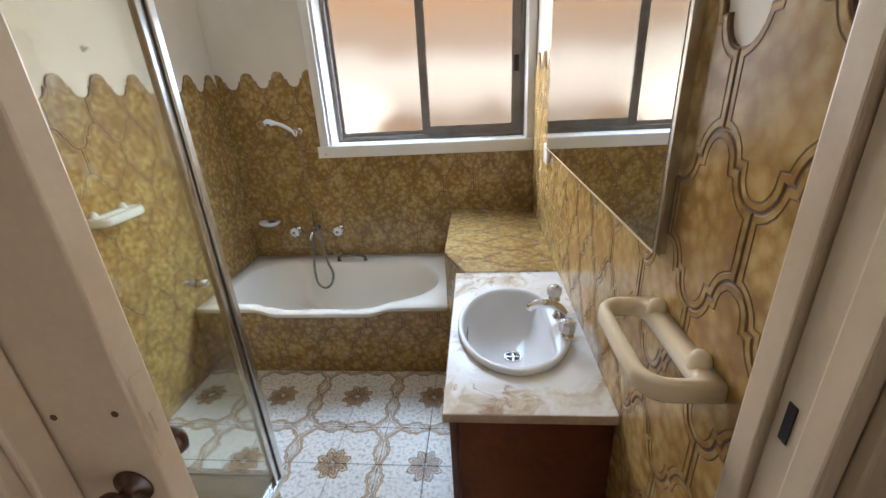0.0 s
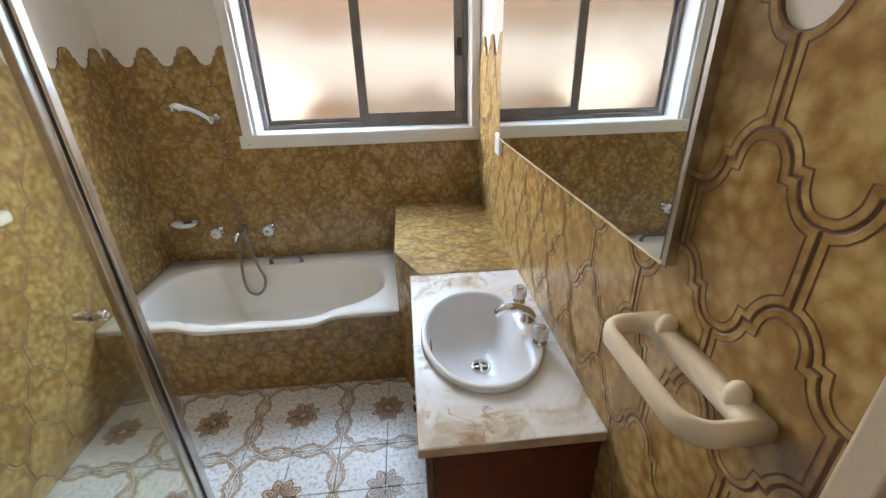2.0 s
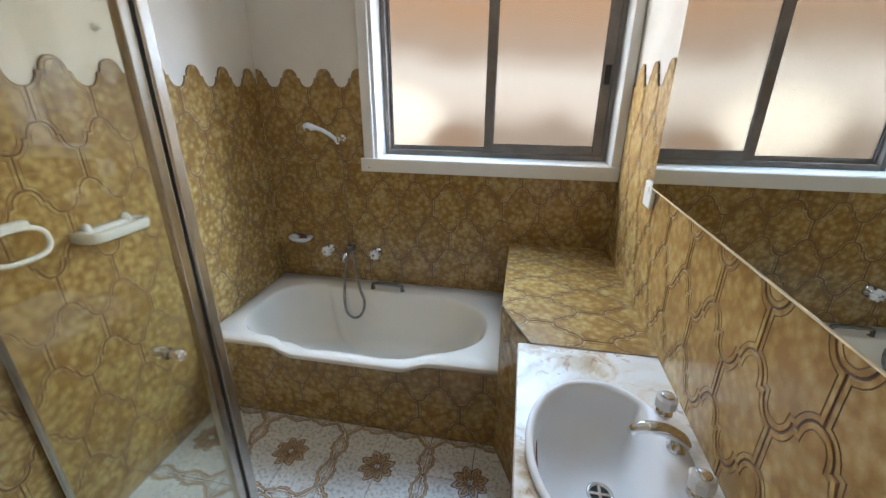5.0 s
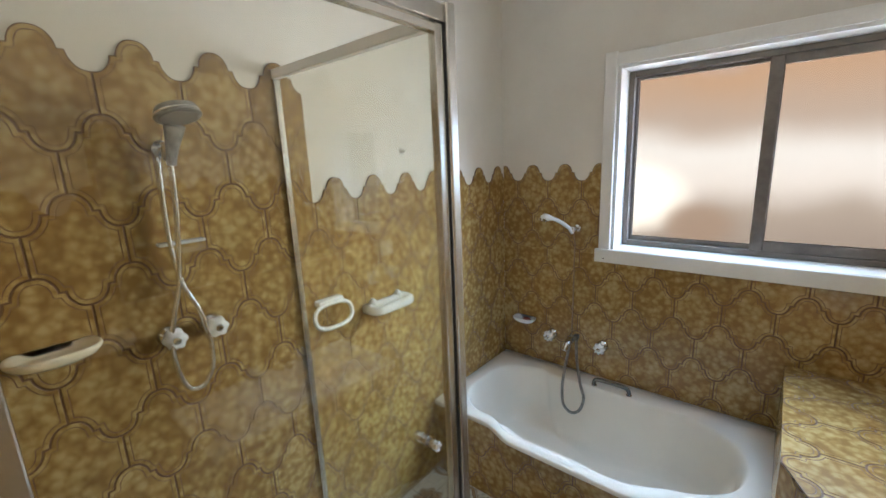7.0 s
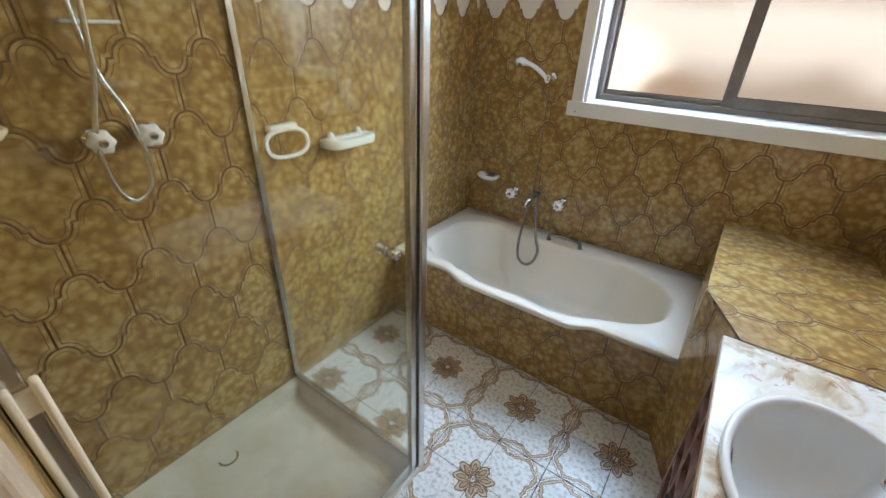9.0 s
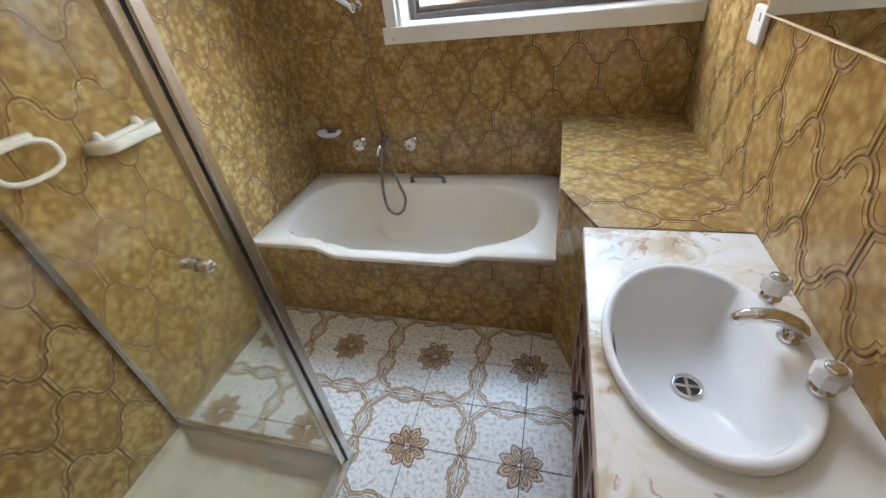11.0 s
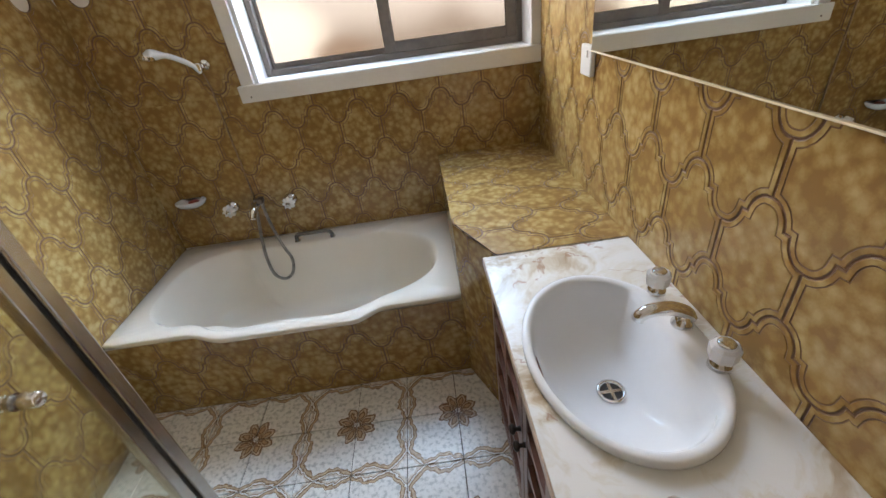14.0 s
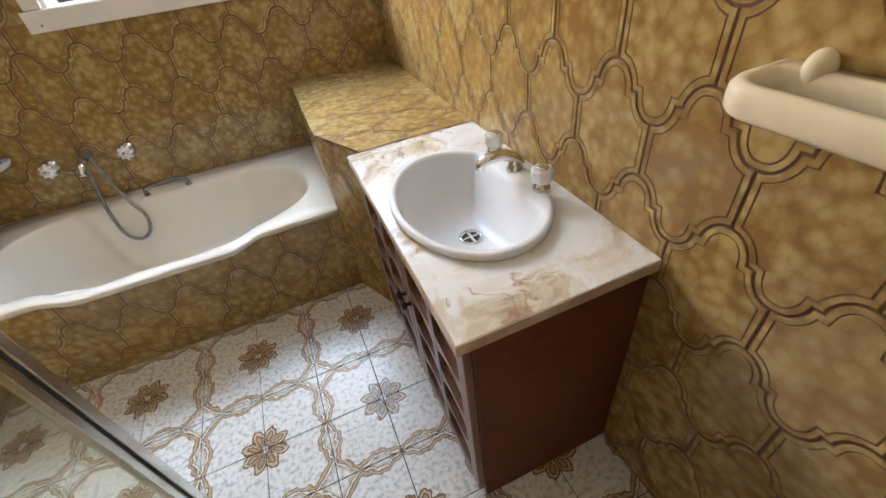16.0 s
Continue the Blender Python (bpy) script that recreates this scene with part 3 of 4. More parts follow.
def shower_screen():
    t = thing("shower_screen", "framed clear glass shower screen with a pivot door", "shower screen", (SX, SY, 0.025))
    z0 = 0.025
    # corner post: bright outer tube, dark channels
    bm = bmesh.new()
    box(bm, SX - 0.004, SX + 0.024, SY - 0.0142, SY + 0.017, z0, STOP + 0.018, 0.004)
    part("post", bm, M_ALU, t, "bright aluminium corner post")
    bm = bmesh.new()
    box(bm, SX - 0.034, SX - 0.006, SY - 0.010, SY + 0.014, z0, STOP - 0.01, 0.003)
    part("return_stile", bm, M_ALU, t)
    bm = bmesh.new()
    box(bm, SX - 0.012, SX + 0.012, SY - 0.046, SY - 0.016, z0 + 0.01, STOP - 0.03, 0.003)
    part("door_stile", bm, M_ALU, t)
    bm = boxes((SX - 0.006, SX + 0.014, SY - 0.0185, SY - 0.0146, z0, STOP - 0.02), (SX - 0.0385, SX - 0.0345, SY - 0.007, SY + 0.013, z0, STOP - 0.02))
    part("seal", bm, M_RUBBER, t, "black rubber door seal")
    # rails
    bm = bmesh.new()
    box(bm, XL + 0.001, SX - 0.006, SY - 0.013, SY + 0.015, STOP - 0.03, STOP + 0.002, 0.003)
    part("return_rail", bm, M_TRIM, t, "white top rail of the side panel")
    bm = bmesh.new()
    box(bm, SX - 0.014, SX + 0.016, YF + 0.003, SY - 0.0145, STOP - 0.028, STOP + 0.012, 0.003)
    part("header", bm, M_ALU, t)
    bm = bmesh.new()
    box(bm, SX - 0.010, SX + 0.012, YF + 0.02, SY - 0.02, STOP - 0.052, STOP - 0.034, 0.002)
    part("door_top_rail", bm, M_ALU, t)
    bm = bmesh.new()
    box(bm, XL + 0.001, SX - 0.006, SY - 0.011, SY + 0.013, z0, z0 + 0.022, 0.003)
    part("return_sill", bm, M_ALU, t)
    bm = bmesh.new()
    box(bm, SX - 0.012, SX + 0.020, YF + 0.003, SY - 0.0145, z0, z0 + 0.014, 0.003)
    box(bm, SX - 0.008, SX + 0.000, YF + 0.03, SY - 0.03, z0 + 0.016, z0 + 0.036, 0.002)
    part("threshold", bm, M_ALU, t)
    bm = bmesh.new()
    box(bm, XL + 0.001, XL + 0.014, SY - 0.011, SY + 0.013, z0 + 0.022, STOP - 0.03, 0.002)
    part("wall_channel", bm, M_ALU, t, "aluminium channel on the tiled wall")
    bm = bmesh.new()
    box(bm, SX - 0.014, SX + 0.014, YF + 0.003, YF + 0.035, z0, STOP - 0.03, 0.003)
    part("jamb_channel", bm, M_ALU, t)
    # glass
    bm = boxes((XL + 0.012, SX - 0.03, SY - 0.002, SY + 0.003, z0 + 0.02, STOP - 0.028))
    part("side_pane", bm, M_GLASS, t, "clear greenish safety glass pane")
    bm = boxes((SX - 0.0025, SX + 0.0025, YF + 0.03, SY - 0.044, z0 + 0.034, STOP - 0.05))
    part("door_pane", bm, M_GLASS, t, "clear glass shower door pane")
    # pivot block, knob and cream pull
    bm = bmesh.new()
    box(bm, SX + 0.004, SX + 0.022, 0.668, 0.722, STOP - 0.082, STOP - 0.03, 0.003)
    part("pivot_block", bm, M_CHROME, t, "chrome pivot block")
    bm = bmesh.new()
    for s in (1, -1):
        lathe(bm, [(0.010, 0.003), (0.010, 0.012), (0.013, 0.015), (0.013, 0.040), (0.011, 0.043)], turned((s, 0, 0), (SX, 1.126, 1.09)), 20)
    k = part("knob", bm, M_STEEL, t, "chrome door knob", True)
    bm = bmesh.new()
    lathe(bm, [(0.0145, -0.0045), (0.0145, 0.0045)], turned((1, 0, 0), (SX, 1.126, 1.09)), 20)
    part("washer", bm, M_ALU, k)
    bm = bmesh.new()
    for y in (YF + 0.012, YF + 0.042):
        box(bm, SX + 0.014, SX + 0.034, y - 0.006, y + 0.006, 0.86, 1.205, 0.005, 3)
    box(bm, SX + 0.014, SX + 0.028, YF + 0.010, YF + 0.044, 1.15, 1.19, 0.003)
    box(bm, SX + 0.014, SX + 0.028, YF + 0.010, YF + 0.044, 0.875, 0.915, 0.003)
    part("pull_handle", bm, M_PLASTIC, t, "cream plastic pull handle")


shower_screen()


def star_tap(at, axis, metal=M_CHROME, head=M_ACRYLIC, size=1.0, name="wall_tap", label="", petals=6):
    t = thing(name, label, "tap", at)
    m = turned(axis, at)
    bm = bmesh.new()
    lathe(bm, [(0.030 * size, 0), (0.030 * size, 0.006), (0.018 * size, 0.018), (0.013 * size, 0.024), (0.013 * size, 0.034)], m, 20)
    part("flange", bm, metal, t, smooth=True)
    bm = bmesh.new()
    n = petals * 6
    loops = []
    for r, h in ((0.55, 0.030), (0.95, 0.034), (1.0, 0.045), (0.92, 0.058), (0.5, 0.062)):
        lp = []
        for i in range(n):
            a = 2 * math.pi * i / n
            rr = 0.030 * size * r * (1 - (0.17 if petals == 6 else 0.30) * (0.5 - 0.5 * math.cos(petals * a)))
            lp.append(m @ Vector((rr * math.cos(a), rr * math.sin(a), h * size)))
        loops.append(lp)
    loft(bm, loops, cap0=True, cap1=True)
    part("handle", bm, head, t, "fluted star handle", True)
    bm = bmesh.new()
    lathe(bm, [(0.010 * size, 0.060 * size), (0.010 * size, 0.065 * size), (0.007 * size, 0.067 * size)], m, 16)
    part("cap", bm, metal, t, smooth=True)
    return t


for y in (0.918, 0.793):
    tagged(star_tap((XL, y, 1.315), (1, 0, 0), head=M_CRYSTAL, size=1.2, label="chrome star-handled shower tap on brown tiles"), group="shower taps")
for x in (-1.385, -1.054):
    tagged(star_tap((x, YB, 0.672), (0, -1, 0), head=M_CRYSTAL, size=1.22, petals=8, label="star-handled bath tap on brown tiles"), group="bath taps")


def hand_shower_left():
    t = thing("hand_shower", "chrome hand shower on a wall bracket with hanging hose", "shower", (XL, 0.88, 1.9))
    bm = bmesh.new()
    lathe(bm, [(0.026, 0), (0.026, 0.008), (0.012, 0.012), (0.012, 0.06)], turned((1, 0, 0), (XL, 0.862, 1.895)), 20)
    lathe(bm, [(0.021, -0.024), (0.021, 0.024)], turned((0.3, 0, 1), (XL + 0.065, 0.864, 1.885)), 16)
    part("bracket", bm, M_CHROME, t, smooth=False)
    bm = bmesh.new()
    tube(bm, [(XL + 0.070, 0.863, 1.845), (XL + 0.073, 0.864, 1.87), (XL + 0.092, 0.870, 1.915), (XL + 0.110, 0.874, 1.955)], [0.012, 0.015, 0.020, 0.028], 14)
    part("handle", bm, M_HOSE, t, smooth=True)
    bm = bmesh.new()
    m = turned((0.35, 0.05, -1), (XL + 0.138, 0.878, 1.985))
    lathe(bm, [(0.030, -0.024), (0.053, -0.015), (0.060, 0.0), (0.060, 0.008), (0.054, 0.012)], m, 28)
    h = part("head", bm, M_HOSE, t, "round dark chrome shower head", True)
    bm = bmesh.new()
    lathe(bm, [(0.050, 0.0125), (0.048, 0.0145)], m, 28)
    part("nozzle_plate", bm, M_FRAME, h, "grey nozzle plate")
    bm = bmesh.new()
    lathe(bm, [(0.0605, 0.0015), (0.0612, 0.004), (0.0605, 0.0065)], m, 28, False)
    part("chrome_rim", bm, M_CHROME, h, "bright chrome rim")
    bm = bmesh.new()
    tube(bm, spline([(XL + 0.069, 0.862, 1.855), (XL + 0.066, 0.856, 1.73), (XL + 0.062, 0.846, 1.62), (XL + 0.058, 0.830, 1.49), (XL + 0.060, 0.800, 1.39), (XL + 0.066, 0.780, 1.30), (XL + 0.072, 0.784, 1.20), (XL + 0.075, 0.806, 1.148),
                     (XL + 0.075, 0.842, 1.142), (XL + 0.072, 0.876, 1.185), (XL + 0.066, 0.888, 1.27), (XL + 0.055, 0.876, 1.38), (XL + 0.042, 0.845, 1.48), (XL + 0.035, 0.832, 1.60), (XL + 0.03, 0.834, 1.72), (XL + 0.03, 0.842, 1.87)], 8), 0.0080, 10)
    part("hose", bm, M_STEEL, t, "ribbed chrome hose", True)
    bm = bmesh.new()
    box(bm, XL + 0.001, XL + 0.038, 0.802, 0.935, 1.603, 1.613, 0.004)
    part("clip_shelf", bm, M_ACRYLIC, t, "small clear plastic clip")


hand_shower_left()


def soap_dish(at, u, n, length, depth, mat, label, soap=False):
    """Oval dish on a wall: u along the wall, n away from it."""
    t = thing("soap_dish", label, "soap dish", at)
    u, n, at = Vector(u), Vector(n), Vector(at)
    N = 32

    def oval(sc, z, d0=0.0):
        pts = []
        for i in range(N):
            a = 2 * math.pi * i / N
            ca, sa = math.cos(a), math.sin(a)
            x = math.copysign(abs(ca) ** 0.7, ca) * length / 2 * sc
            y = max(math.copysign(abs(sa) ** 0.8, sa) * depth * 0.62 * sc + depth * 0.42, d0)
            pts.append(at + u * x + n * y + Vector((0, 0, z)))
        return pts

    bm = bmesh.new()
    loft(bm, [oval(0.55, -0.030), oval(0.85, -0.018), oval(0.98, -0.004), oval(1.0, 0.004), oval(0.95, 0.008), oval(0.86, 0.004), oval(0.75, -0.010), oval(0.5, -0.016)], cap0=True, cap1=True)
    part("dish", bm, mat, t, smooth=True)
    if soap:
        s = thing("soap_bar", "worn dark red soap bar in the dish", "soap", at)
        bm = bmesh.new()
        bmesh.ops.create_uvsphere(bm, u_segments=16, v_segments=10, radius=1, matrix=Matrix.LocRotScale(at + u * 0.02 + n * depth * 0.5 + Vector((0, 0, -0.002)), None, (0.030, 0.020, 0.0135)))
        part("bar", bm, M_SOAP, s, smooth=True)
    return t


soap_dish((XL, 0.525, 1.375), (0, 1, 0), (1, 0, 0), 0.20, 0.11, M_PLASTIC, "cream ceramic soap dish on the shower tiles")
soap_dish((-1.575, YB, 0.75), (1, 0, 0), (0, -1, 0), 0.16, 0.08, M_CHINA, "white ceramic soap dish above the bath", True)


def loop_rail(at, u, n, mat, label, length=0.275, depth=0.105):
    """A rounded loop of ceramic on a wall with two bosses on its back bar."""
    t = thing("towel_loop", label, "towel holder", at)
    u, n, at = Vector(u), Vector(n), Vector(at)
    N = 40

    def ring(inset_d, z):
        pts = []
        L, D = length / 2 - inset_d, depth - inset_d
        back = 0.0 if inset_d < 0.012 else inset_d + 0.008
        R = max(0.055 - inset_d, 0.03)
        poly = [(-L, back), (-L, D - R)] + [(-L + R - R * math.cos(a), D - R + R * math.sin(a)) for a in [math.pi / 2 * k / 8 for k in range(1, 9)]]
        poly += [(-x, y) for x, y in reversed(poly)]
        if inset_d >= 0.012:
            r = 0.02
            poly = [(-L, back + r)] + poly[1:-1] + [(L, back + r), (L - r * 0.3, back + r * 0.3), (L - r, back), (-L + r, back), (-L + r * 0.3, back + r * 0.3)]
        else:
            poly = poly + [(L * 0.97, back), (L * 0.6, back), (0, back), (-L * 0.97, back)]
        return [at + u * x + n * y + Vector((0, 0, z)) for x, y in poly]

    # outer and inner walls with rounded top and bottom
    bm = bmesh.new()
    outer = [ring(d, z) for d, z in ((0.006, -0.020), (0.001, -0.014), (0.0, 0.0), (0.001, 0.012), (0.007, 0.019))]
    inner = [ring(d, z) for d, z in ((0.018, 0.020), (0.024, 0.013), (0.0255, 0.0), (0.024, -0.014), (0.018, -0.021))]
    n0 = min(len(outer[0]), len(inner[0]))
    loops = [o[:n0] for o in outer] + [i[:n0] for i in inner]
    loft(bm, loops, wrap=True)
    bmesh.ops.recalc_face_normals(bm, faces=bm.faces[:])
    part("loop", bm, mat, t, smooth=True)
    for s in (-0.30, 0.30):
        bm = bmesh.new()
        m = Matrix.LocRotScale(at + u * (s * length) + n * 0.016 + Vector((0, 0, 0.018)), None, (0.019, 0.018, 0.026))
        bmesh.ops.create_uvsphere(bm, u_segments=18, v_segments=12, radius=1, matrix=m)
        part("boss", bm, mat, t, smooth=True)
    return t


loop_rail((XR, 0.648, 1.20), (0, -1, 0), (-1, 0, 0), M_PLASTIC, "cream ceramic towel loop on the brown tiles", 0.285, 0.128)
loop_rail((XL, 1.70, 1.16), (0, 1, 0), (1, 0, 0), M_WHITEP, "white ceramic shelf loop on the brown tiles", 0.27, 0.105)


def towel_ring():
    t = thing("towel_ring", "white plastic oval towel ring on the tiles", "towel ring", (XL, 1.40, 1.23))
    bm = bmesh.new()
    box(bm, XL + 0.0005, XL + 0.045, 1.315, 1.440, 1.246, 1.276, 0.010, 3)
    part("mount", bm, M_WHITEP, t, smooth=True)
    bm = bmesh.new()
    pts = []
    for i in range(40):
        a = 2 * math.pi * i / 40
        ca, sa = math.cos(a), math.sin(a)
        pts.append((XL + 0.040 + 0.02 * (1 - sa) / 2, 1.378 + math.copysign(abs(ca) ** 0.7, ca) * 0.092, 1.206 + math.copysign(abs(sa) ** 0.8, sa) * 0.050))
    tube(bm, pts, 0.009, 10, closed=True)
    part("ring", bm, M_WHITEP, t, smooth=True)


towel_ring()


def robe_hook():
    t = thing("robe_hook", "small white hook on the painted wall", "hook", (XL, 1.89, 1.882))
    bm = bmesh.new()
    lathe(bm, [(0.014, 0), (0.014, 0.004), (0.006, 0.008), (0.005, 0.022), (0.008, 0.026)], turned((1, 0, 0), (XL - TT, 1.89, 1.882)), 14)
    part("hook", bm, M_WHITEP, t, smooth=True)


robe_hook()


# ---- window ----
def window():
    t = thing("window_1", "sliding aluminium window with frosted panes and white architrave", "window", (-0.36, YB, WZ0), kind="structure")
    yo = YB - 0.016
    bm = bmesh.new()
    box(bm, -1.099, WX0 + 0.004, yo, YB + TT, 1.285, 2.355, 0.004)
    part("architrave_side", bm, M_TRIM, t)
    bm = bmesh.new()
    box(bm, WX1 - 0.008, XR + 0.004, yo, YB + TT, 1.285, 2.355, 0.004)
    part("architrave_side", bm, M_TRIM, t)
    bm = bmesh.new()
    box(bm, WX0 + 0.004, WX1 - 0.008, yo + 0.002, YB + TT, WZ1 - 0.006, 2.345, 0.004)
    part("architrave_head", bm, M_TRIM, t)
    bm = bmesh.new()
    box(bm, -1.119, XR + 0.004, YB - 0.022, YB + TT, 1.205, 1.283, 0.004)
    part("apron", bm, M_TRIM, t)
    # lining of the reveal
    bm = bmesh.new()
    box(bm, WX0 + 0.003, WX0 + 0.022, YB + TT, YB + 0.26, WZ0, WZ1, 0.002)
    box(bm, WX1 - 0.009, WX1 - 0.001, YB + TT, YB + 0.26, WZ0, WZ1, 0.002)
    box(bm, WX0 + 0.022, WX1 - 0.009, YB + TT, YB + 0.26, WZ1 - 0.022, WZ1 - 0.004, 0.002)
    part("lining", bm, M_TRIM, t)
    bm = bmesh.new()
    box(bm, WX0 + 0.022, WX1 - 0.009, YB - 0.014, YB + 0.26, 1.268, 1.2865, 0.003)
    part("sill", bm, M_TRIM, t, "white window sill")
    x0, x1, z0, z1 = WX0 + 0.022, WX1 - 0.009, 1.2865, WZ1 - 0.022
    bm = boxes((x0, x0 + 0.028, GY - 0.03, GY + 0.04, z0, z1, 0.003), (x1 - 0.026, x1, GY - 0.03, GY + 0.04, z0, z1, 0.003),
               (x0 + 0.028, x1 - 0.026, GY - 0.029, GY + 0.04, z0, z0 + 0.030, 0.003), (x0 + 0.028, x1 - 0.026, GY - 0.029, GY + 0.04, z1 - 0.03, z1, 0.003))
    part("frame", bm, M_FRAME, t, "grey anodised aluminium frame")
    for nm, a, b, y, w, lo, hi in (("fixed_sash", x0 + 0.028, -0.372, GY + 0.016, 0.014, 0.022, 0.016), ("sliding_sash", -0.398, x1 - 0.026, GY - 0.012, 0.054, 0.048, 0.040)):
        bm = boxes((a, a + w, y - 0.012, y + 0.012, z0 + 0.03, z1 - 0.03, 0.003), (b - w, b, y - 0.012, y + 0.012, z0 + 0.03, z1 - 0.03, 0.003),
                   (a + w, b - w, y - 0.012, y + 0.012, z0 + 0.03, z0 + 0.03 + lo, 0.003), (a + w, b - w, y - 0.012, y + 0.012, z1 - 0.03 - hi, z1 - 0.03, 0.003))
        s = part(nm, bm, M_FRAME, t)
        bm = boxes((a + w - 0.003, b - w + 0.003, y - 0.002, y + 0.002, z0 + 0.026 + lo, z1 - 0.026 - hi))
        p = part("pane", bm, M_FROST, s, "frosted glass pane")
        p.visible_shadow = False
        bm = boxes((a + w - 0.0005, a + w + 0.004, y - 0.006, y - 0.0025, z0 + 0.03 + lo, z1 - 0.03 - hi), (b - w - 0.004, b - w + 0.0005, y - 0.006, y - 0.0025, z0 + 0.03 + lo, z1 - 0.03 - hi),
                   (a + w + 0.004, b - w - 0.004, y - 0.006, y - 0.0025, z0 + 0.0295 + lo, z0 + 0.034 + lo))
        part("gasket", bm, M_RUBBER, s, "thin dark glazing gasket")
        if nm == "sliding_sash":
            bm = bmesh.new()
            box(bm, b - 0.046, b - 0.014, y - 0.034, y - 0.012, 1.70, 1.80, 0.004)
            part("lock", bm, M_BLACK, s, "black sash lock")
    bm = bmesh.new()
    lathe(bm, [(0.004, 0), (0.004, 0.002)], turned((0, -1, 0), (-1.066, YB - 0.022, 1.23)), 10)
    part("nail_head", bm, M_KNOB, t)


window()


# ---- bath ----
def bath():
    t = thing("bathtub", "ivory enamel bath with a wavy front rim", "bathtub", (-0.97, 2.4, 0.0))
    x0, x1, y1 = XL, -0.194, YB
    cx, cy = (x0 + x1) / 2, 2.40

    def sm(a, b, x):
        k = min(max((x - a) / (b - a), 0), 1)
        return k * k * (3 - 2 * k)

    def front(x):
        return 2.027 + 0.008 * sm(-0.7, -0.2, x) - 0.062 * (sm(-1.40, -1.20, x) - sm(-0.66, -0.53, x))

    N = 144
    outer, inner_s = [], []
    for i in range(N):
        a = 2 * math.pi * i / N
        dx, dy = math.cos(a), math.sin(a)
        k = 9.0
        if dx > 1e-9:
            k = min(k, (x1 - cx) / dx)
        if dx < -1e-9:
            k = min(k, (x0 - cx) / dx)
        if dy > 1e-9:
            k = min(k, (y1 - cy) / dy)
        if dy < -1e-9:
            lo, hi = 0.0, k
            for _ in range(40):
                mid = (lo + hi) / 2
                if cy + dy * mid > front(cx + dx * mid):
                    lo = mid
                else:
                    hi = mid
            k = lo
        outer.append((cx + dx * k, cy + dy * k))

    def well(sx, sy, n, mx=0.0, my=0.0):
        pts = []
        for i in range(N):
            a = 2 * math.pi * i / N
            dx, dy = math.cos(a), math.sin(a)
            nn = n if dx < 0 else n - 0.9
            r = 1 / ((abs(dx) / sx) ** nn + (abs(dy) / sy) ** nn) ** (1 / nn)
            x, y = cx + mx + dx * r, cy + my + dy * r
            if dy < 0:
                f = front(x) + 0.068
                y = max(y, f) if n > 3 else y
            pts.append((x, y))
        return pts

    def lift(pts, z):
        return [(x, y, z) for x, y in pts]

    def toward(pts, d):
        out = []
        for x, y in pts:
            v = Vector((cx - x, cy - y))
            v = v.normalized() * d
            out.append((x + v.x, y + v.y))
        return out

    w = well(0.690, 0.345, 3.4)
    # front of the well follows the rim
    w = [(x, min(y, 2.745 - 0.05 * (sm(-1.42, -1.34, x) - sm(-0.60, -0.5, x)))) for x, y in w]
    w0, w2 = list(w), []
    for x, y in w:
        if y < cy:
            g = (front(x) - 2.027)
            y = y + 0.6 * g * min(1, (cy - y) / 0.25)
        w2.append((x, y))
    w = w2
    bm = bmesh.new()
    loops = [lift(toward(outer, 0.10), BZ - 0.025), lift(toward(outer, 0.004), BZ - 0.026), lift(outer, BZ - 0.022), lift(outer, BZ - 0.006), lift(toward(outer, 0.006), BZ)]
    loops += [lift(toward(w, -0.006), BZ), lift(w, BZ - 0.003), lift(toward(w, 0.008), BZ - 0.014), lift(toward(w, 0.018), BZ - 0.03), lift(toward(w0, 0.035), BZ - 0.10), lift(toward(w0, 0.055), BZ - 0.22),
              lift(toward(w0, 0.085), BZ - 0.31), lift(toward(w0, 0.13), BZ - 0.35), lift(toward(w0, 0.2), BZ - 0.36)]
    loft(bm, loops, cap1=True)
    part("tub", bm, M_BATH, t, smooth=True)
    # grip on the back deck
    bm = bmesh.new()
    tube(bm, spline([(-1.058, 2.722, BZ - 0.004), (-1.057, 2.718, BZ + 0.024), (-1.038, 2.712, BZ + 0.046), (-0.958, 2.710, BZ + 0.050), (-0.878, 2.712, BZ + 0.046), (-0.859, 2.718, BZ + 0.024), (-0.858, 2.722, BZ - 0.004)], 6), 0.0112, 12)
    g = part("grip", bm, M_GRIP, t, "brushed metal grip bar", True)
    for x in (-1.058, -0.858):
        bm = bmesh.new()
        lathe(bm, [(0.017, 0), (0.017, 0.005), (0.011, 0.008)], Matrix.Translation((x, 2.722, BZ - 0.001)), 16)
        part("foot", bm, M_CHROME, g)
    return t


bath()


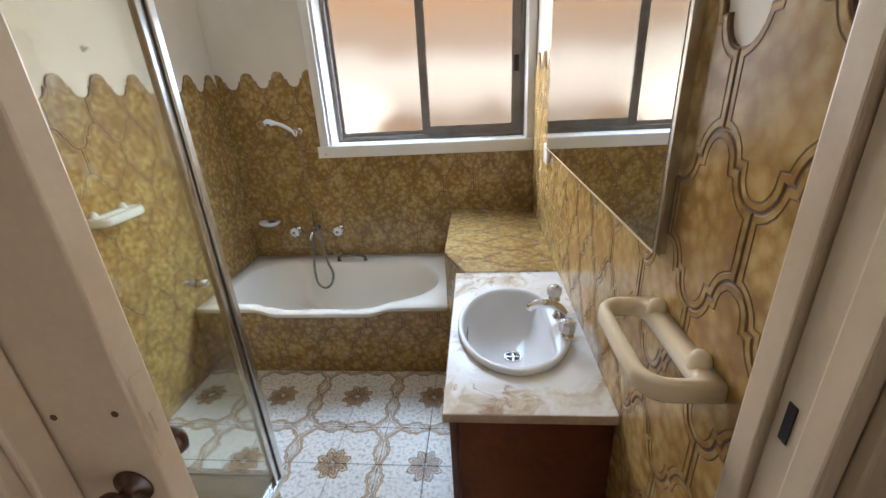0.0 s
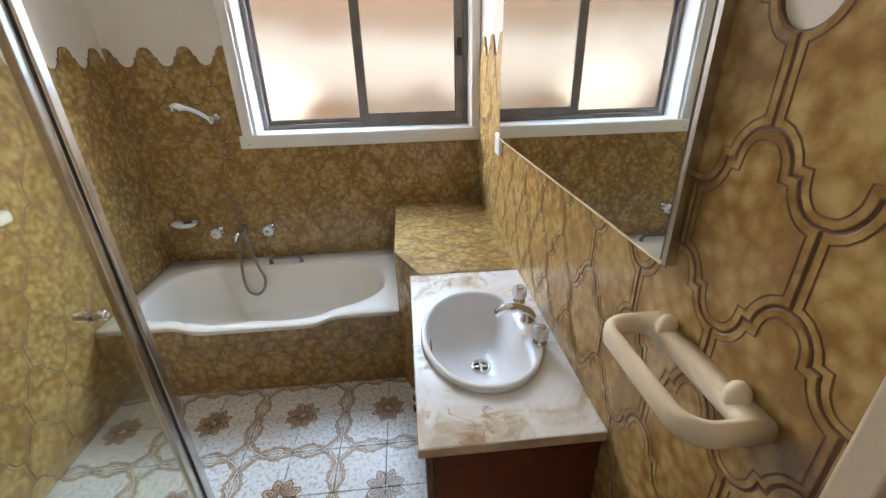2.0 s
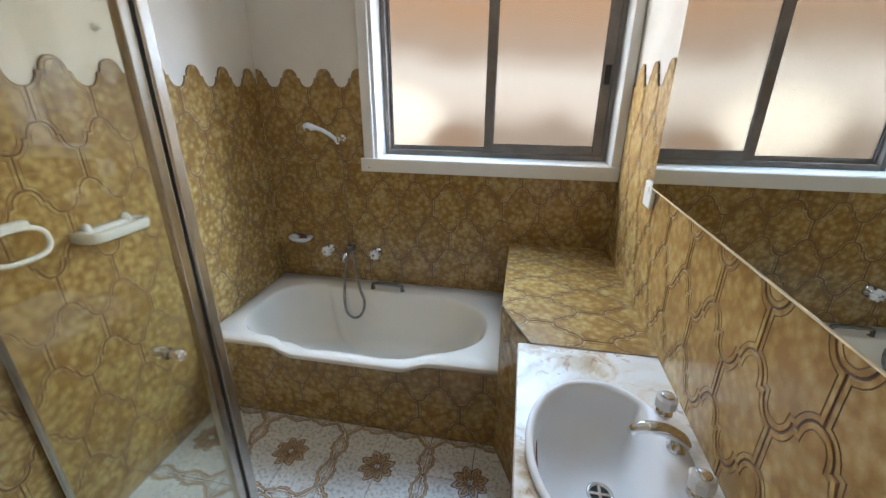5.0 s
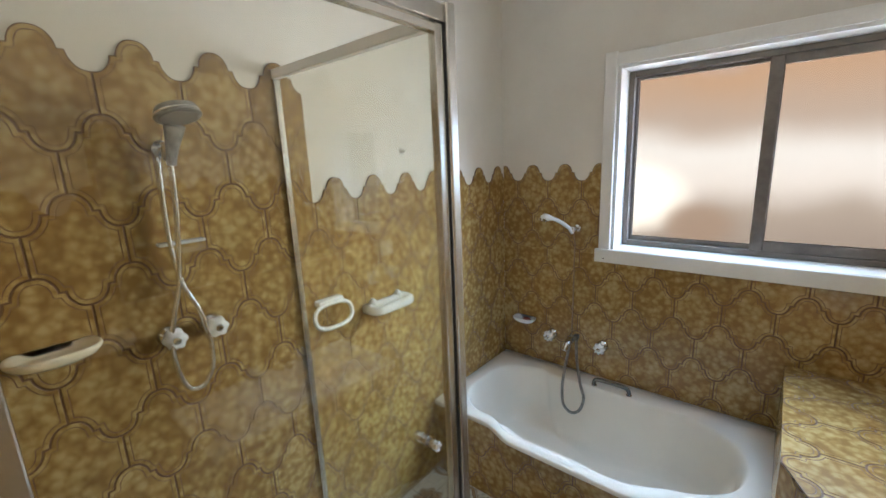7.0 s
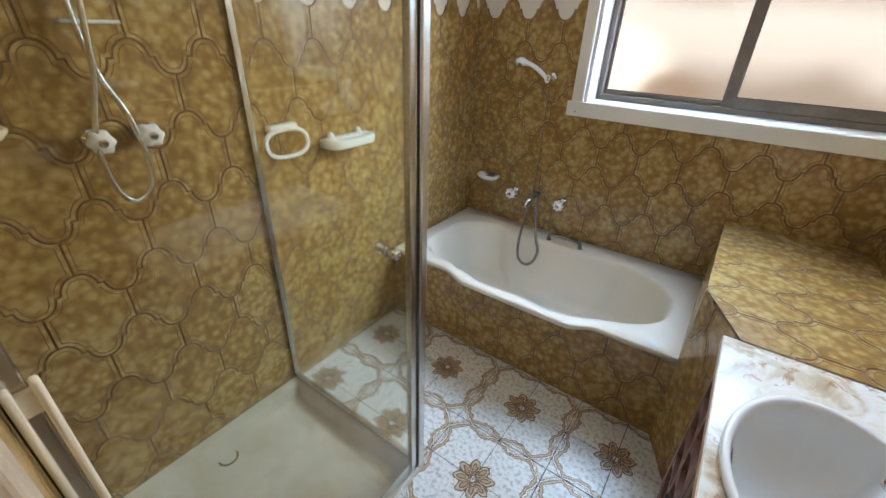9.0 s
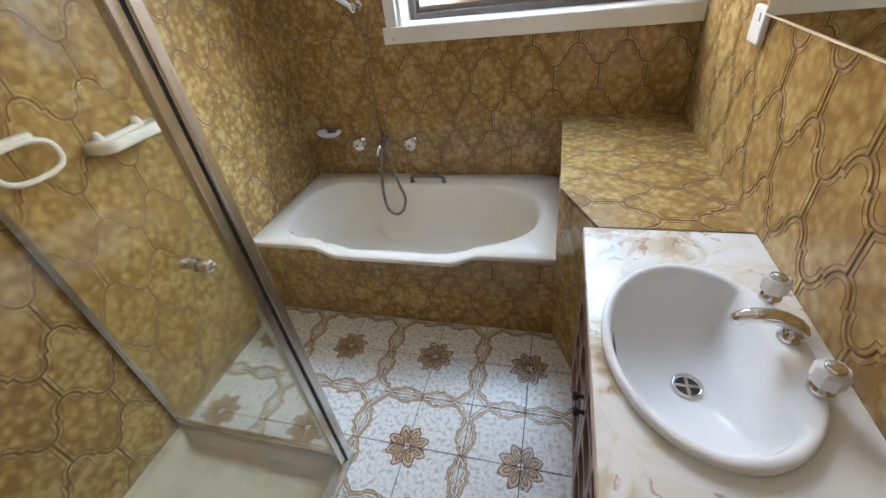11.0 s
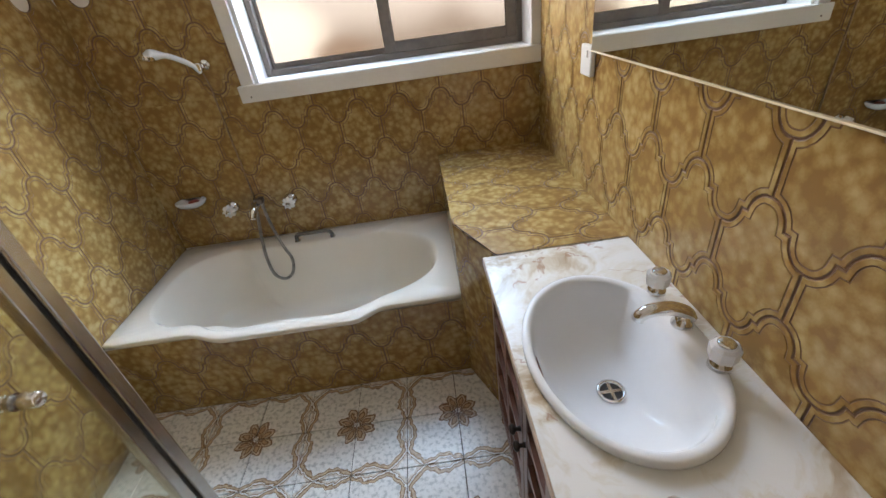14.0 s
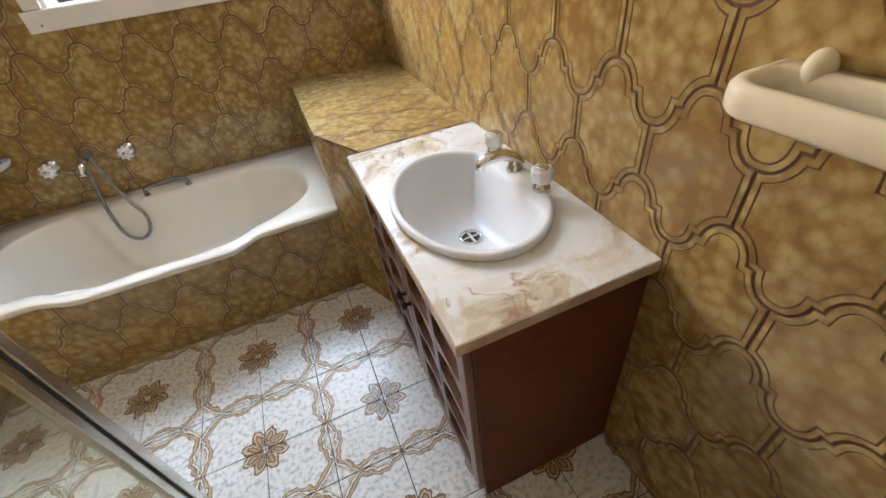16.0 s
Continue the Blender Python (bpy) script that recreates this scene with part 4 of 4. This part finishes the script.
def bath_mixer():
    t = thing("bath_spout", "dark chrome bath spout with a hand shower hose", "tap", (-1.245, YB, 0.67))
    bm = bmesh.new()
    lathe(bm, [(0.030, 0), (0.030, 0.006), (0.020, 0.012)], turned((0, -1, 0), (-1.235, YB, 0.672)), 20)
    tube(bm, spline([(-1.235, YB - 0.01, 0.672), (-1.238, YB - 0.05, 0.675), (-1.245, YB - 0.09, 0.662), (-1.25, YB - 0.12, 0.630)], 6), [0.022, 0.0225, 0.023, 0.023, 0.0225, 0.022, 0.0215, 0.021, 0.021, 0.0205, 0.02, 0.02, 0.0195, 0.019, 0.0185, 0.018, 0.0175, 0.017, 0.016], 16)
    part("spout", bm, M_CHROME, t, smooth=True)
    bm = bmesh.new()
    box(bm, -1.225, -1.195, YB - 0.055, YB - 0.008, 0.685, 0.715, 0.006)
    part("diverter", bm, M_FRAME, t, "grey diverter lever")
    bm = bmesh.new()
    pts = spline([(-1.205, YB - 0.04, 0.69), (-1.18, YB - 0.085, 0.58), (-1.135, YB - 0.14, 0.46), (-1.095, YB - 0.18, 0.385), (-1.112, YB - 0.20, 0.31), (-1.162, YB - 0.205, 0.28), (-1.212, YB - 0.20, 0.315), (-1.235, YB - 0.17, 0.40), (-1.24, YB - 0.13, 0.50), (-1.245, YB - 0.07, 0.60), (-1.248, YB - 0.012, 0.70)], 8)
    tube(bm, pts, 0.0085, 10)
    part("hose", bm, M_HOSE, t, "grey ribbed metal hose", True)
    bm = bmesh.new()
    tube(bm, [(-1.248, YB - 0.006, 0.70), (-1.246, YB - 0.006, 1.0), (-1.244, YB - 0.006, 1.30), (-1.243, YB - 0.03, 1.36)], 0.0045, 8)
    part("riser", bm, M_RISER, t, "thin brownish plastic riser", True)
    t2 = thing("bath_hand_shower", "white hand shower in a chrome wall bracket", "shower", (-1.24, YB, 1.39))
    bm = bmesh.new()
    lathe(bm, [(0.022, 0), (0.022, 0.006), (0.011, 0.01), (0.011, 0.045)], turned((0, -1, 0), (-1.232, YB, 1.395)), 18)
    box(bm, -1.262, -1.226, YB - 0.065, YB - 0.038, 1.375, 1.412, 0.006)
    part("bracket", bm, M_CHROME, t2)
    bm = bmesh.new()
    tube(bm, spline([(-1.243, YB - 0.05, 1.37), (-1.262, YB - 0.075, 1.41), (-1.31, YB - 0.115, 1.452), (-1.36, YB - 0.145, 1.470), (-1.395, YB - 0.165, 1.470)], 5), [0.010] * 5 + [0.012] * 8 + [0.015, 0.019, 0.022, 0.024, 0.024, 0.021, 0.017, 0.012], 14)
    part("handset", bm, M_CHINA, t2, smooth=True)
    bm = bmesh.new()
    lathe(bm, [(0.030, -0.004), (0.030, 0.010), (0.025, 0.013)], turned((-0.2, -0.25, -1), (-1.385, YB - 0.165, 1.462)), 20)
    part("spray_face", bm, M_CHROME, t2)


bath_mixer()

# bath panel and the tiled ledge beside the bath
panel = part("bath_panel", boxes((XL - TT, -0.19, BY + TT, BY + 0.016, -0.006, BZ - 0.0255)), M_CREAM)
tagged(panel, "golden-brown tiled bath front panel", "bath panel", kind="structure")
LEDGE = [(-0.2, YB), (-0.2, 2.036), (-0.080, VY1 + 0.002), (XR, VY1 + 0.002), (XR, YB)]
LZ = 0.803


def prism(poly, z0, z1):
    bm = bmesh.new()
    a = [bm.verts.new((x, y, z0)) for x, y in poly]
    b = [bm.verts.new((x, y, z1)) for x, y in poly]
    n = len(poly)
    for i in range(n):
        bm.faces.new((a[i], a[(i + 1) % n], b[(i + 1) % n], b[i]))
    bm.faces.new(a[::-1])
    bm.faces.new(b)
    bmesh.ops.recalc_face_normals(bm, faces=bm.faces[:])
    return bm


inner_ledge = [(-0.2 + TT, YB), (-0.2 + TT, 2.036 + 0.002), (-0.080 + TT, VY1 + 0.004), (XR, VY1 + 0.004), (XR, YB)]
ledge = part("tiled_ledge", prism(inner_ledge, -0.006, LZ - TT), M_CREAM)
tagged(ledge, "golden-brown tiled ledge between bath and basin", "ledge", kind="structure")


# ---- vanity ----
def vanity_cabinet():
    t = thing("vanity_cabinet", "dark brown vanity cabinet with lattice doors", "cabinet", (0.12, 1.33, 0.0))
    cx0, cy0, cy1, ct = VX + 0.040, VY0 + 0.015, VY1 - 0.012, VZ - 0.03
    for nm, b in (("side_panel", (cx0, XR - 0.002, cy0, cy0 + 0.018, 0.0, ct, 0.002)), ("side_panel", (cx0, XR - 0.002, cy1 - 0.018, cy1, 0.0, ct, 0.002)),
                  ("bottom_shelf", (cx0 + 0.02, XR - 0.0125, cy0 + 0.0185, cy1 - 0.0185, 0.06, 0.078)), ("back_panel", (XR - 0.012, XR - 0.003, cy0 + 0.0185, cy1 - 0.0185, 0.0, ct)),
                  ("kickboard", (cx0 + 0.03, cx0 + 0.045, cy0 + 0.0185, cy1 - 0.0185, 0.0, 0.0595)), ("top_rail", (cx0, cx0 + 0.02, cy0 + 0.0185, cy1 - 0.0185, ct - 0.045, ct))):
        part(nm, boxes(b), M_WOOD, t)
    bm = boxes((cx0 - 0.004, cx0 - 0.0005, cy0 + 0.001, cy0 + 0.028, 0.0, ct))
    part("edge_strip", bm, M_LATTICE, t)
    dw = (cy1 - cy0 - 0.006) / 2
    for j in range(2):
        y0 = cy0 + j * (dw + 0.006)
        y1 = y0 + dw
        z0, z1 = 0.07, ct - 0.012
        xf = cx0 - 0.026
        bm = boxes((xf, cx0 - 0.005, y0, y0 + 0.042, z0, z1, 0.003), (xf, cx0 - 0.005, y1 - 0.042, y1, z0, z1, 0.003),
                   (xf, cx0 - 0.005, y0 + 0.042, y1 - 0.042, z0, z0 + 0.05, 0.003), (xf, cx0 - 0.005, y0 + 0.042, y1 - 0.042, z1 - 0.05, z1, 0.003))
        d = part("door", bm, M_LATTICE, t, "brown stained lattice door")
        bm = boxes((cx0 - 0.011, cx0 - 0.006, y0 + 0.04, y1 - 0.04, z0 + 0.048, z1 - 0.048))
        part("backing", bm, M_BACKING, d, "dark glossy backing board")
        # grid of bars whose edges curve into arched openings
        a0, a1, b0, b1 = y0 + 0.042, y1 - 0.042, z0 + 0.05, z1 - 0.05
        am, rows = (a0 + a1) / 2, 4
        part("mullion", boxes((xf + 0.001, cx0 - 0.011, am - 0.017, am + 0.017, b0, b1, 0.002)), M_LATTICE, d)
        for k in range(rows + 1):
            zc = b0 + (b1 - b0) * k / rows
            for c0, c1 in ((a0, am - 0.017), (am + 0.017, a1)):
                bm, lo = bmesh.new(), []
                for q in range(17):
                    w = (2 * q / 16 - 1) ** 2
                    y = c0 + (c1 - c0) * q / 16
                    zb = max(zc - 0.010 - 0.034 * w, b0)
                    zt = min(zc + 0.010 + 0.012 * w, b1)
                    lo.append([(xf + 0.002, y, zb), (xf + 0.002, y, zt), (cx0 - 0.011, y, zt), (cx0 - 0.011, y, zb)])
                loft(bm, lo, cap0=True, cap1=True)
                bmesh.ops.recalc_face_normals(bm, faces=bm.faces[:])
                part("slat", bm, M_LATTICE, d)
        yk = y1 - 0.022 if j == 0 else y0 + 0.022
        bm = bmesh.new()
        lathe(bm, [(0.009, 0), (0.006, 0.006), (0.006, 0.014), (0.014, 0.019), (0.015, 0.026), (0.009, 0.032)], turned((-1, 0, 0), (xf, yk, 0.50)), 18)
        part("knob", bm, M_BLACK, d, "black door knob", True)
    return t


vanity_cabinet()


def vanity_top():
    t = thing("vanity_worktop", "cream and brown swirled laminate vanity top", "worktop", (0.12, 1.32, VZ))
    bm = bmesh.new()
    # slab with an oval cut-out under the basin
    N = 64
    cx, cy, rx, ry = 0.105, 1.308, 0.180, 0.255
    x0, x1, y0, y1 = VX, XR - 0.001, VY0, VY1
    hole, rim = [], []
    for i in range(N):
        a = 2 * math.pi * i / N
        dx, dy = math.cos(a), math.sin(a)
        k = min((x1 - cx) / dx if dx > 1e-9 else 9, (x0 - cx) / dx if dx < -1e-9 else 9, (y1 - cy) / dy if dy > 1e-9 else 9, (y0 - cy) / dy if dy < -1e-9 else 9)
        hole.append((cx + rx * dx, cy + ry * dy))
        rim.append((cx + dx * k, cy + dy * k))
    for c in ((x0, y0), (x1, y0), (x1, y1), (x0, y1)):
        i = min(range(N), key=lambda q: (rim[q][0] - c[0]) ** 2 + (rim[q][1] - c[1]) ** 2)
        rim[i] = c
    up = lambda pts, z: [(x, y, z) for x, y in pts]
    loft(bm, [up(hole, VZ - 0.03), up(rim, VZ - 0.03), up(rim, VZ), up(hole, VZ)], wrap=True)
    part("slab", bm, M_MARBLE, t)
    bm = bmesh.new()
    box(bm, VX - 0.0035, VX - 0.0004, VY0 - 0.0035, VY1, VZ - 0.030, VZ - 0.0006, 0.0006, 1)
    box(bm, VX - 0.0004, XR - 0.001, VY0 - 0.0035, VY0 - 0.0004, VZ - 0.030, VZ - 0.0006, 0.0006, 1)
    part("edge_strip", bm, M_MARBLE_EDGE, t, "brownish laminate edging strip")


vanity_top()


def basin():
    t = thing("wash_basin", "white oval drop-in basin with tap deck", "basin", (0.1, 1.308, VZ))
    cx, cy, rx, ry = 0.108, 1.306, 0.206, 0.281
    N = 72

    def oval(k, z, flat=9.0, kx=None, sh=0.0):
        pts = []
        for i in range(N):
            a = 2 * math.pi * i / N
            x = cx + sh + rx * (kx or k) * math.cos(a)
            x = min(x, flat + 0.10 * max(0, x - flat))
            pts.append((x, cy + ry * k * math.sin(a), z))
        return pts

    z = VZ
    F = cx + 0.118
    bm = bmesh.new()
    loops = [oval(0.90, z - 0.004), oval(0.985, z + 0.001), oval(1.0, z + 0.005), oval(1.0, z + 0.013), oval(0.993, z + 0.0185), oval(0.975, z + 0.0215), oval(0.945, z + 0.022),
             oval(0.918, z + 0.0195, F + 0.014), oval(0.898, z + 0.012, F + 0.006), oval(0.878, z - 0.006, F), oval(0.82, z - 0.05, F - 0.012), oval(0.70, z - 0.09, F - 0.03), oval(0.50, z - 0.118, F - 0.05),
             oval(0.25, z - 0.130, 9, None, -0.005), oval(0.10, z - 0.133, 9, 0.14, -0.002)]
    loft(bm, loops, cap1=True)
    part("bowl", bm, M_CHINA, t, smooth=True)
    dx, dy = cx + 0.002, cy - 0.008
    bm = bmesh.new()
    lathe(bm, [(0.035, -0.003), (0.035, 0.0015), (0.030, 0.0025), (0.0265, 0.001), (0.0255, -0.0035)], Matrix.Translation((dx, dy, z - 0.1285)), 28, False)
    d = part("waste", bm, M_CHROME, t, "chrome waste with cross grate", True)
    # flat black disc gives the darkness inside the drain; the bowl has no opening
    bm = bmesh.new()
    lathe(bm, [(0.026, -0.0035), (0.026, -0.0022)], Matrix.Translation((dx, dy, z - 0.1285)), 24)
    part("hole", bm, M_RUBBER, d, "black disc for the shaded drain hole")
    bm = boxes((dx - 0.026, dx + 0.026, dy - 0.0042, dy + 0.0042, z - 0.1300, z - 0.1285), (dx - 0.0042, dx + 0.0042, dy - 0.026, dy + 0.026, z - 0.1300, z - 0.1283))
    part("cross", bm, M_ALU, d)
    # taps and spout stand on the deck
    zd = z + 0.0205
    for y in (1.212, 1.468):
        k = thing("basin_tap", "chrome basin tap with faceted clear handle", "tap", (0.287, y, zd), "basin taps")
        bm = bmesh.new()
        lathe(bm, [(0.024, 0), (0.024, 0.006), (0.021, 0.014), (0.014, 0.020), (0.012, 0.026)], Matrix.Translation((0.287, y, zd)), 24)
        part("flange", bm, M_CHROME, k, smooth=True)
        bm = bmesh.new()
        lathe(bm, [(0.019, 0.020), (0.0285, 0.027), (0.030, 0.056), (0.0245, 0.0635)], Matrix.Translation((0.287, y, zd)), 8)
        part("handle", bm, M_ACRYLIC, k, "faceted clear acrylic handle")
        bm = bmesh.new()
        lathe(bm, [(0.0175, 0.0638), (0.0175, 0.067), (0.014, 0.069)], Matrix.Translation((0.287, y, zd)), 20)
        part("cap", bm, M_CHROME, k, "chrome cap", True)
    s = thing("basin_spout", "curved chrome basin spout", "tap", (0.288, 1.342, zd))
    bm = bmesh.new()
    lathe(bm, [(0.024, 0), (0.024, 0.005), (0.017, 0.014), (0.015, 0.03)], Matrix.Translation((0.282, 1.342, zd)), 20)
    part("base", bm, M_CHROME, s, smooth=True)
    bm = bmesh.new()
    pts = spline([(0.305, 1.342, zd + 0.014), (0.285, 1.342, zd + 0.036), (0.248, 1.342, zd + 0.055), (0.205, 1.342, zd + 0.058), (0.178, 1.342, zd + 0.048), (0.172, 1.342, zd + 0.034)], 6)
    tube(bm, pts, [0.012 + 0.005 * min(1, i / 6) - 0.003 * max(0, (i - 15) / 15) for i in range(len(pts))], 16)
    part("spout", bm, M_CHROME, s, smooth=True)


basin()


# ---- mirror and outlet ----
def mirror():
    y0, y1, z0, z1 = 0.782, 2.135, 1.325, 2.01
    t = thing("wall_mirror", "large frameless wall mirror over the basin", "mirror", (XR, 1.45, z0))
    bm = boxes((XR - 0.014, XR - 0.0005, y0, y1, z0, z1))
    part("backing", bm, M_MARBLE_EDGE, t, "beige edged backing board")
    bm = boxes((XR - 0.020, XR - 0.0145, y0 + 0.006, y1, z0 + 0.002, z1))
    part("glass", bm, M_MIRROR, t, "silvered mirror glass")
    bm = boxes((XR - 0.0215, XR - 0.0005, y0, y1, z0 - 0.004, z0 - 0.0005))
    part("bottom_strip", bm, M_PLASTIC, t, "pale polished bottom edge")
    bm = boxes((XR - 0.0205, XR - 0.0002, y0 - 0.012, y0 - 0.0005, z0 - 0.002, z1))
    part("side_strip", bm, M_ALU, t, "metal edge strip")


mirror()


def outlet():
    t = thing("power_outlet", "white plastic outlet box beside the mirror", "outlet", (XR, 2.18, 1.285))
    bm = bmesh.new()
    box(bm, XR - 0.020, XR - 0.0005, 2.139, 2.232, 1.236, 1.338, 0.006, 3)
    part("box", bm, M_WHITEP, t)
    bm = bmesh.new()
    box(bm, XR - 0.0235, XR - 0.0195, 2.165, 2.190, 1.298, 1.322, 0.002)
    part("switch", bm, M_WHITEP, t)


outlet()


# ---- door and its frame ----
def sliding_door():
    t = thing("door_1", "cream painted sliding door, open, with brown knobs", "door", (-0.6, 0.344, 0.0), kind="structure")
    xe, y0, y1 = -0.417, 0.326, 0.362
    bm = bmesh.new()
    box(bm, -0.745, xe, y0, y1, 0.008, DTOP - 0.005, 0.003)
    part("leaf", bm, M_CREAM, t)
    bm = bmesh.new()
    for s, y in ((-1, y0), (1, y1)):
        lathe(bm, [(0.026, 0), (0.026, 0.003), (0.009, 0.006), (0.009, 0.020), (0.022, 0.026), (0.025, 0.036), (0.018, 0.045)], turned((0, s, 0), (xe - 0.045, y, 1.205)), 24)
    part("knob", bm, M_KNOB, t, "dark brown round knob", True)
    bm = boxes((xe - 0.0005, xe + 0.0012, y0 + 0.008, y1 - 0.008, 1.25, 1.37))
    part("latch_plate", bm, M_CREAM, t, "painted latch plate")
    bm = boxes((xe + 0.0013, xe + 0.006, y0 + 0.013, y1 - 0.013, 1.285, 1.315))
    part("latch", bm, M_CREAM, t)
    bm = bmesh.new()
    for x, z in ((-0.525, 1.318), (-0.443, 1.325)):
        lathe(bm, [(0.0045, 0), (0.0045, 0.0008)], turned((0, -1, 0), (x, y0, z)), 10)
    part("nail_hole", bm, M_KNOB, t)


sliding_door()


def door_frame():
    t = thing("door_frame_1", "cream painted door jambs and architraves", "door frame", (0, 0.34, 0), kind="structure")
    def jamb(*b):
        bm = bmesh.new()
        box(bm, *b, 0.0, DTOP, 0.005, 3)
        part("jamb", bm, M_CREAM, t)
    jamb(DX1, DX1 + 0.0195, 0.366, YF + 0.016)
    jamb(DX1 + 0.008, DX1 + 0.0195, 0.322, 0.366)
    jamb(DX1, DX1 + 0.0195, 0.284, 0.322)
    jamb(DX0 + 0.0005, DX0 + 0.014, 0.284, 0.3235)
    jamb(DX0 + 0.0005, DX0 + 0.014, 0.3645, YF + 0.012)
    for b in ((DX1 + 0.0197, XR + 0.06, 0.268, 0.2895, 0.0, DTOP + 0.06), (DX0 - 0.062, DX0 - 0.0005, 0.268, 0.2895, 0.0, DTOP + 0.06), (DX0, DX1 + 0.0195, 0.268, 0.2895, DTOP + 0.001, DTOP + 0.06),
              (DX1 + 0.0197, XR - 0.0005, YF - TT + 0.0005, YF + 0.016, 0.0, DTOP + 0.06), (DX0 - 0.05, DX0 - 0.0005, YF - TT + 0.0005, YF + 0.012, 0.0, DTOP + 0.06)):
        bm = bmesh.new()
        box(bm, *b, 0.005, 3)
        part("architrave", bm, M_CREAM, t)
    # thin black piece gives the slot's inner shade; the jamb is solid
    bm = boxes((DX1 + 0.0065, DX1 + 0.0085, 0.338, 0.350, 1.285, 1.335))
    part("strike_slot", bm, M_BLACK, t, "black piece for the shaded strike slot")


door_frame()

# ---- floor tiles ----
bm = bmesh.new()
box(bm, -TILE / 2 + 0.0017, TILE / 2 - 0.0017, -TILE / 2 + 0.0017, TILE / 2 - 0.0017, -0.008, 0.0, 0.0012, 1)
FT = bpy.data.meshes.new("floor_tile")
bm.to_mesh(FT)
bm.free()
FT.materials.append(M_FLOOR)
AREAS = [(SX + 0.0215, XR, YF, SY + 0.0265), (XL, XR, SY + 0.0265, BY + TT)]
for ax0, ax1, ay0, ay1 in AREAS:
    for i in range(-8, 5):
        for j in range(-6, 6):
            cx, cy = FX + (i + 0.5) * TILE, FY + (j + 0.5) * TILE
            x0, x1 = max(cx - TILE / 2 + 0.0017, ax0), min(cx + TILE / 2 - 0.0017, ax1)
            y0, y1 = max(cy - TILE / 2 + 0.0017, ay0), min(cy + TILE / 2 - 0.0017, ay1)
            if x1 - x0 < 0.004 or y1 - y0 < 0.004:
                continue
            if x1 - x0 > TILE - 0.004 and y1 - y0 > TILE - 0.004:
                ob = new("floor_tile", FT)
                ob.location = (cx, cy, 0)
            else:
                bm = bmesh.new()
                box(bm, x0, x1, y0, y1, -0.008, 0.0, 0.001, 1)
                ob = part("floor_tile", bm, M_FLOOR)
            ob.parent = floor_ob

# ---- wall tiles ----
D0 = 1.68
low = range(0, 9)
# left wall: the shower part rises two rows higher
tile_area(wl, (XL - TT, 0, 0), (0, 1, 0), (0, 0, 1), 0.733, D0, range(-2, 9), (YF, 1.363), [(-1, 0, -YF), (1, 0, 1.363), (0, -1, 0.02)])
tile_area(wl, (XL - TT, 0, 0), (0, 1, 0), (0, 0, 1), 0.733, D0, low, (1.363, YB), [(-1, 0, -1.363), (1, 0, YB), (0, -1, 0.0)])
# back wall: beside and below the window
tile_area(wb, (0, YB + TT, 0), (1, 0, 0), (0, 0, 1), -1.43, D0, range(0, 3), (XL, -1.075), [(-1, 0, -XL), (1, 0, -1.075), (0, -1, -1.245)])
tile_area(wb, (0, YB + TT, 0), (1, 0, 0), (0, 0, 1), -1.43, D0, range(1, 8), (XL, XR), [(-1, 0, -XL), (1, 0, XR), (0, 1, 1.245), (0, -1, -(BZ + 0.002))])
# right wall
tile_area(wr, (XR + TT, 0, 0), (0, -1, 0), (0, 0, 1), -0.656, D0 + 0.01, low, (-YB, -YF), [(-1, 0, YB), (1, 0, -YF - 0.018), (0, -1, 0.0)])
# door wall beside the shower
tile_area(wd, (0, YF - TT, 0), (-1, 0, 0), (0, 0, 1), 0.70, D0, range(-2, 9), (0.602, -XL), [(-1, 0, -0.602), (1, 0, -XL), (0, -1, 0.02)])
# bath front and ledge
tile_area(panel, (0, BY + TT, 0), (1, 0, 0), (0, 0, 1), -1.33, BZ - 0.02, range(-1, 4), (XL, -0.194), [(-1, 0, -XL), (1, 0, 0.194 * -1), (0, 1, BZ - 0.0275), (0, -1, 0.0)])
tile_area(ledge, (-0.2 + TT, 0, 0), (0, -1, 0), (0, 0, 1), -2.2, LZ - 0.02, range(-1, 5), (-YB, -2.037), [(-1, 0, YB), (1, 0, -2.037), (0, 1, LZ - TT), (0, -1, 0.0)])
_d = Vector((-0.080 + 0.2, VY1 + 0.002 - 2.036, 0))
_len = _d.length
_d.normalize()
_n = _d.cross(Vector((0, 0, 1)))
tile_area(ledge, Vector((-0.2, 2.036, 0)) - _n * TT, _d, (0, 0, 1), 0.1, LZ - 0.02, range(-1, 5), (0, _len), [(-1, 0, 0), (1, 0, _len), (0, 1, LZ - TT), (0, -1, 0)])
tile_area(ledge, (0, 0, LZ - TT), (0, 1, 0), (-1, 0, 0), 2.15, 0.10, range(-3, 5), (VY1, YB), [(-1, 0, -(VY1 + 0.002)), (1, 0, YB), (0, 1, 0.2), (0, -1, XR), (_n.y, -_n.x, _n.dot(Vector((-0.2, 2.036, 0))))])
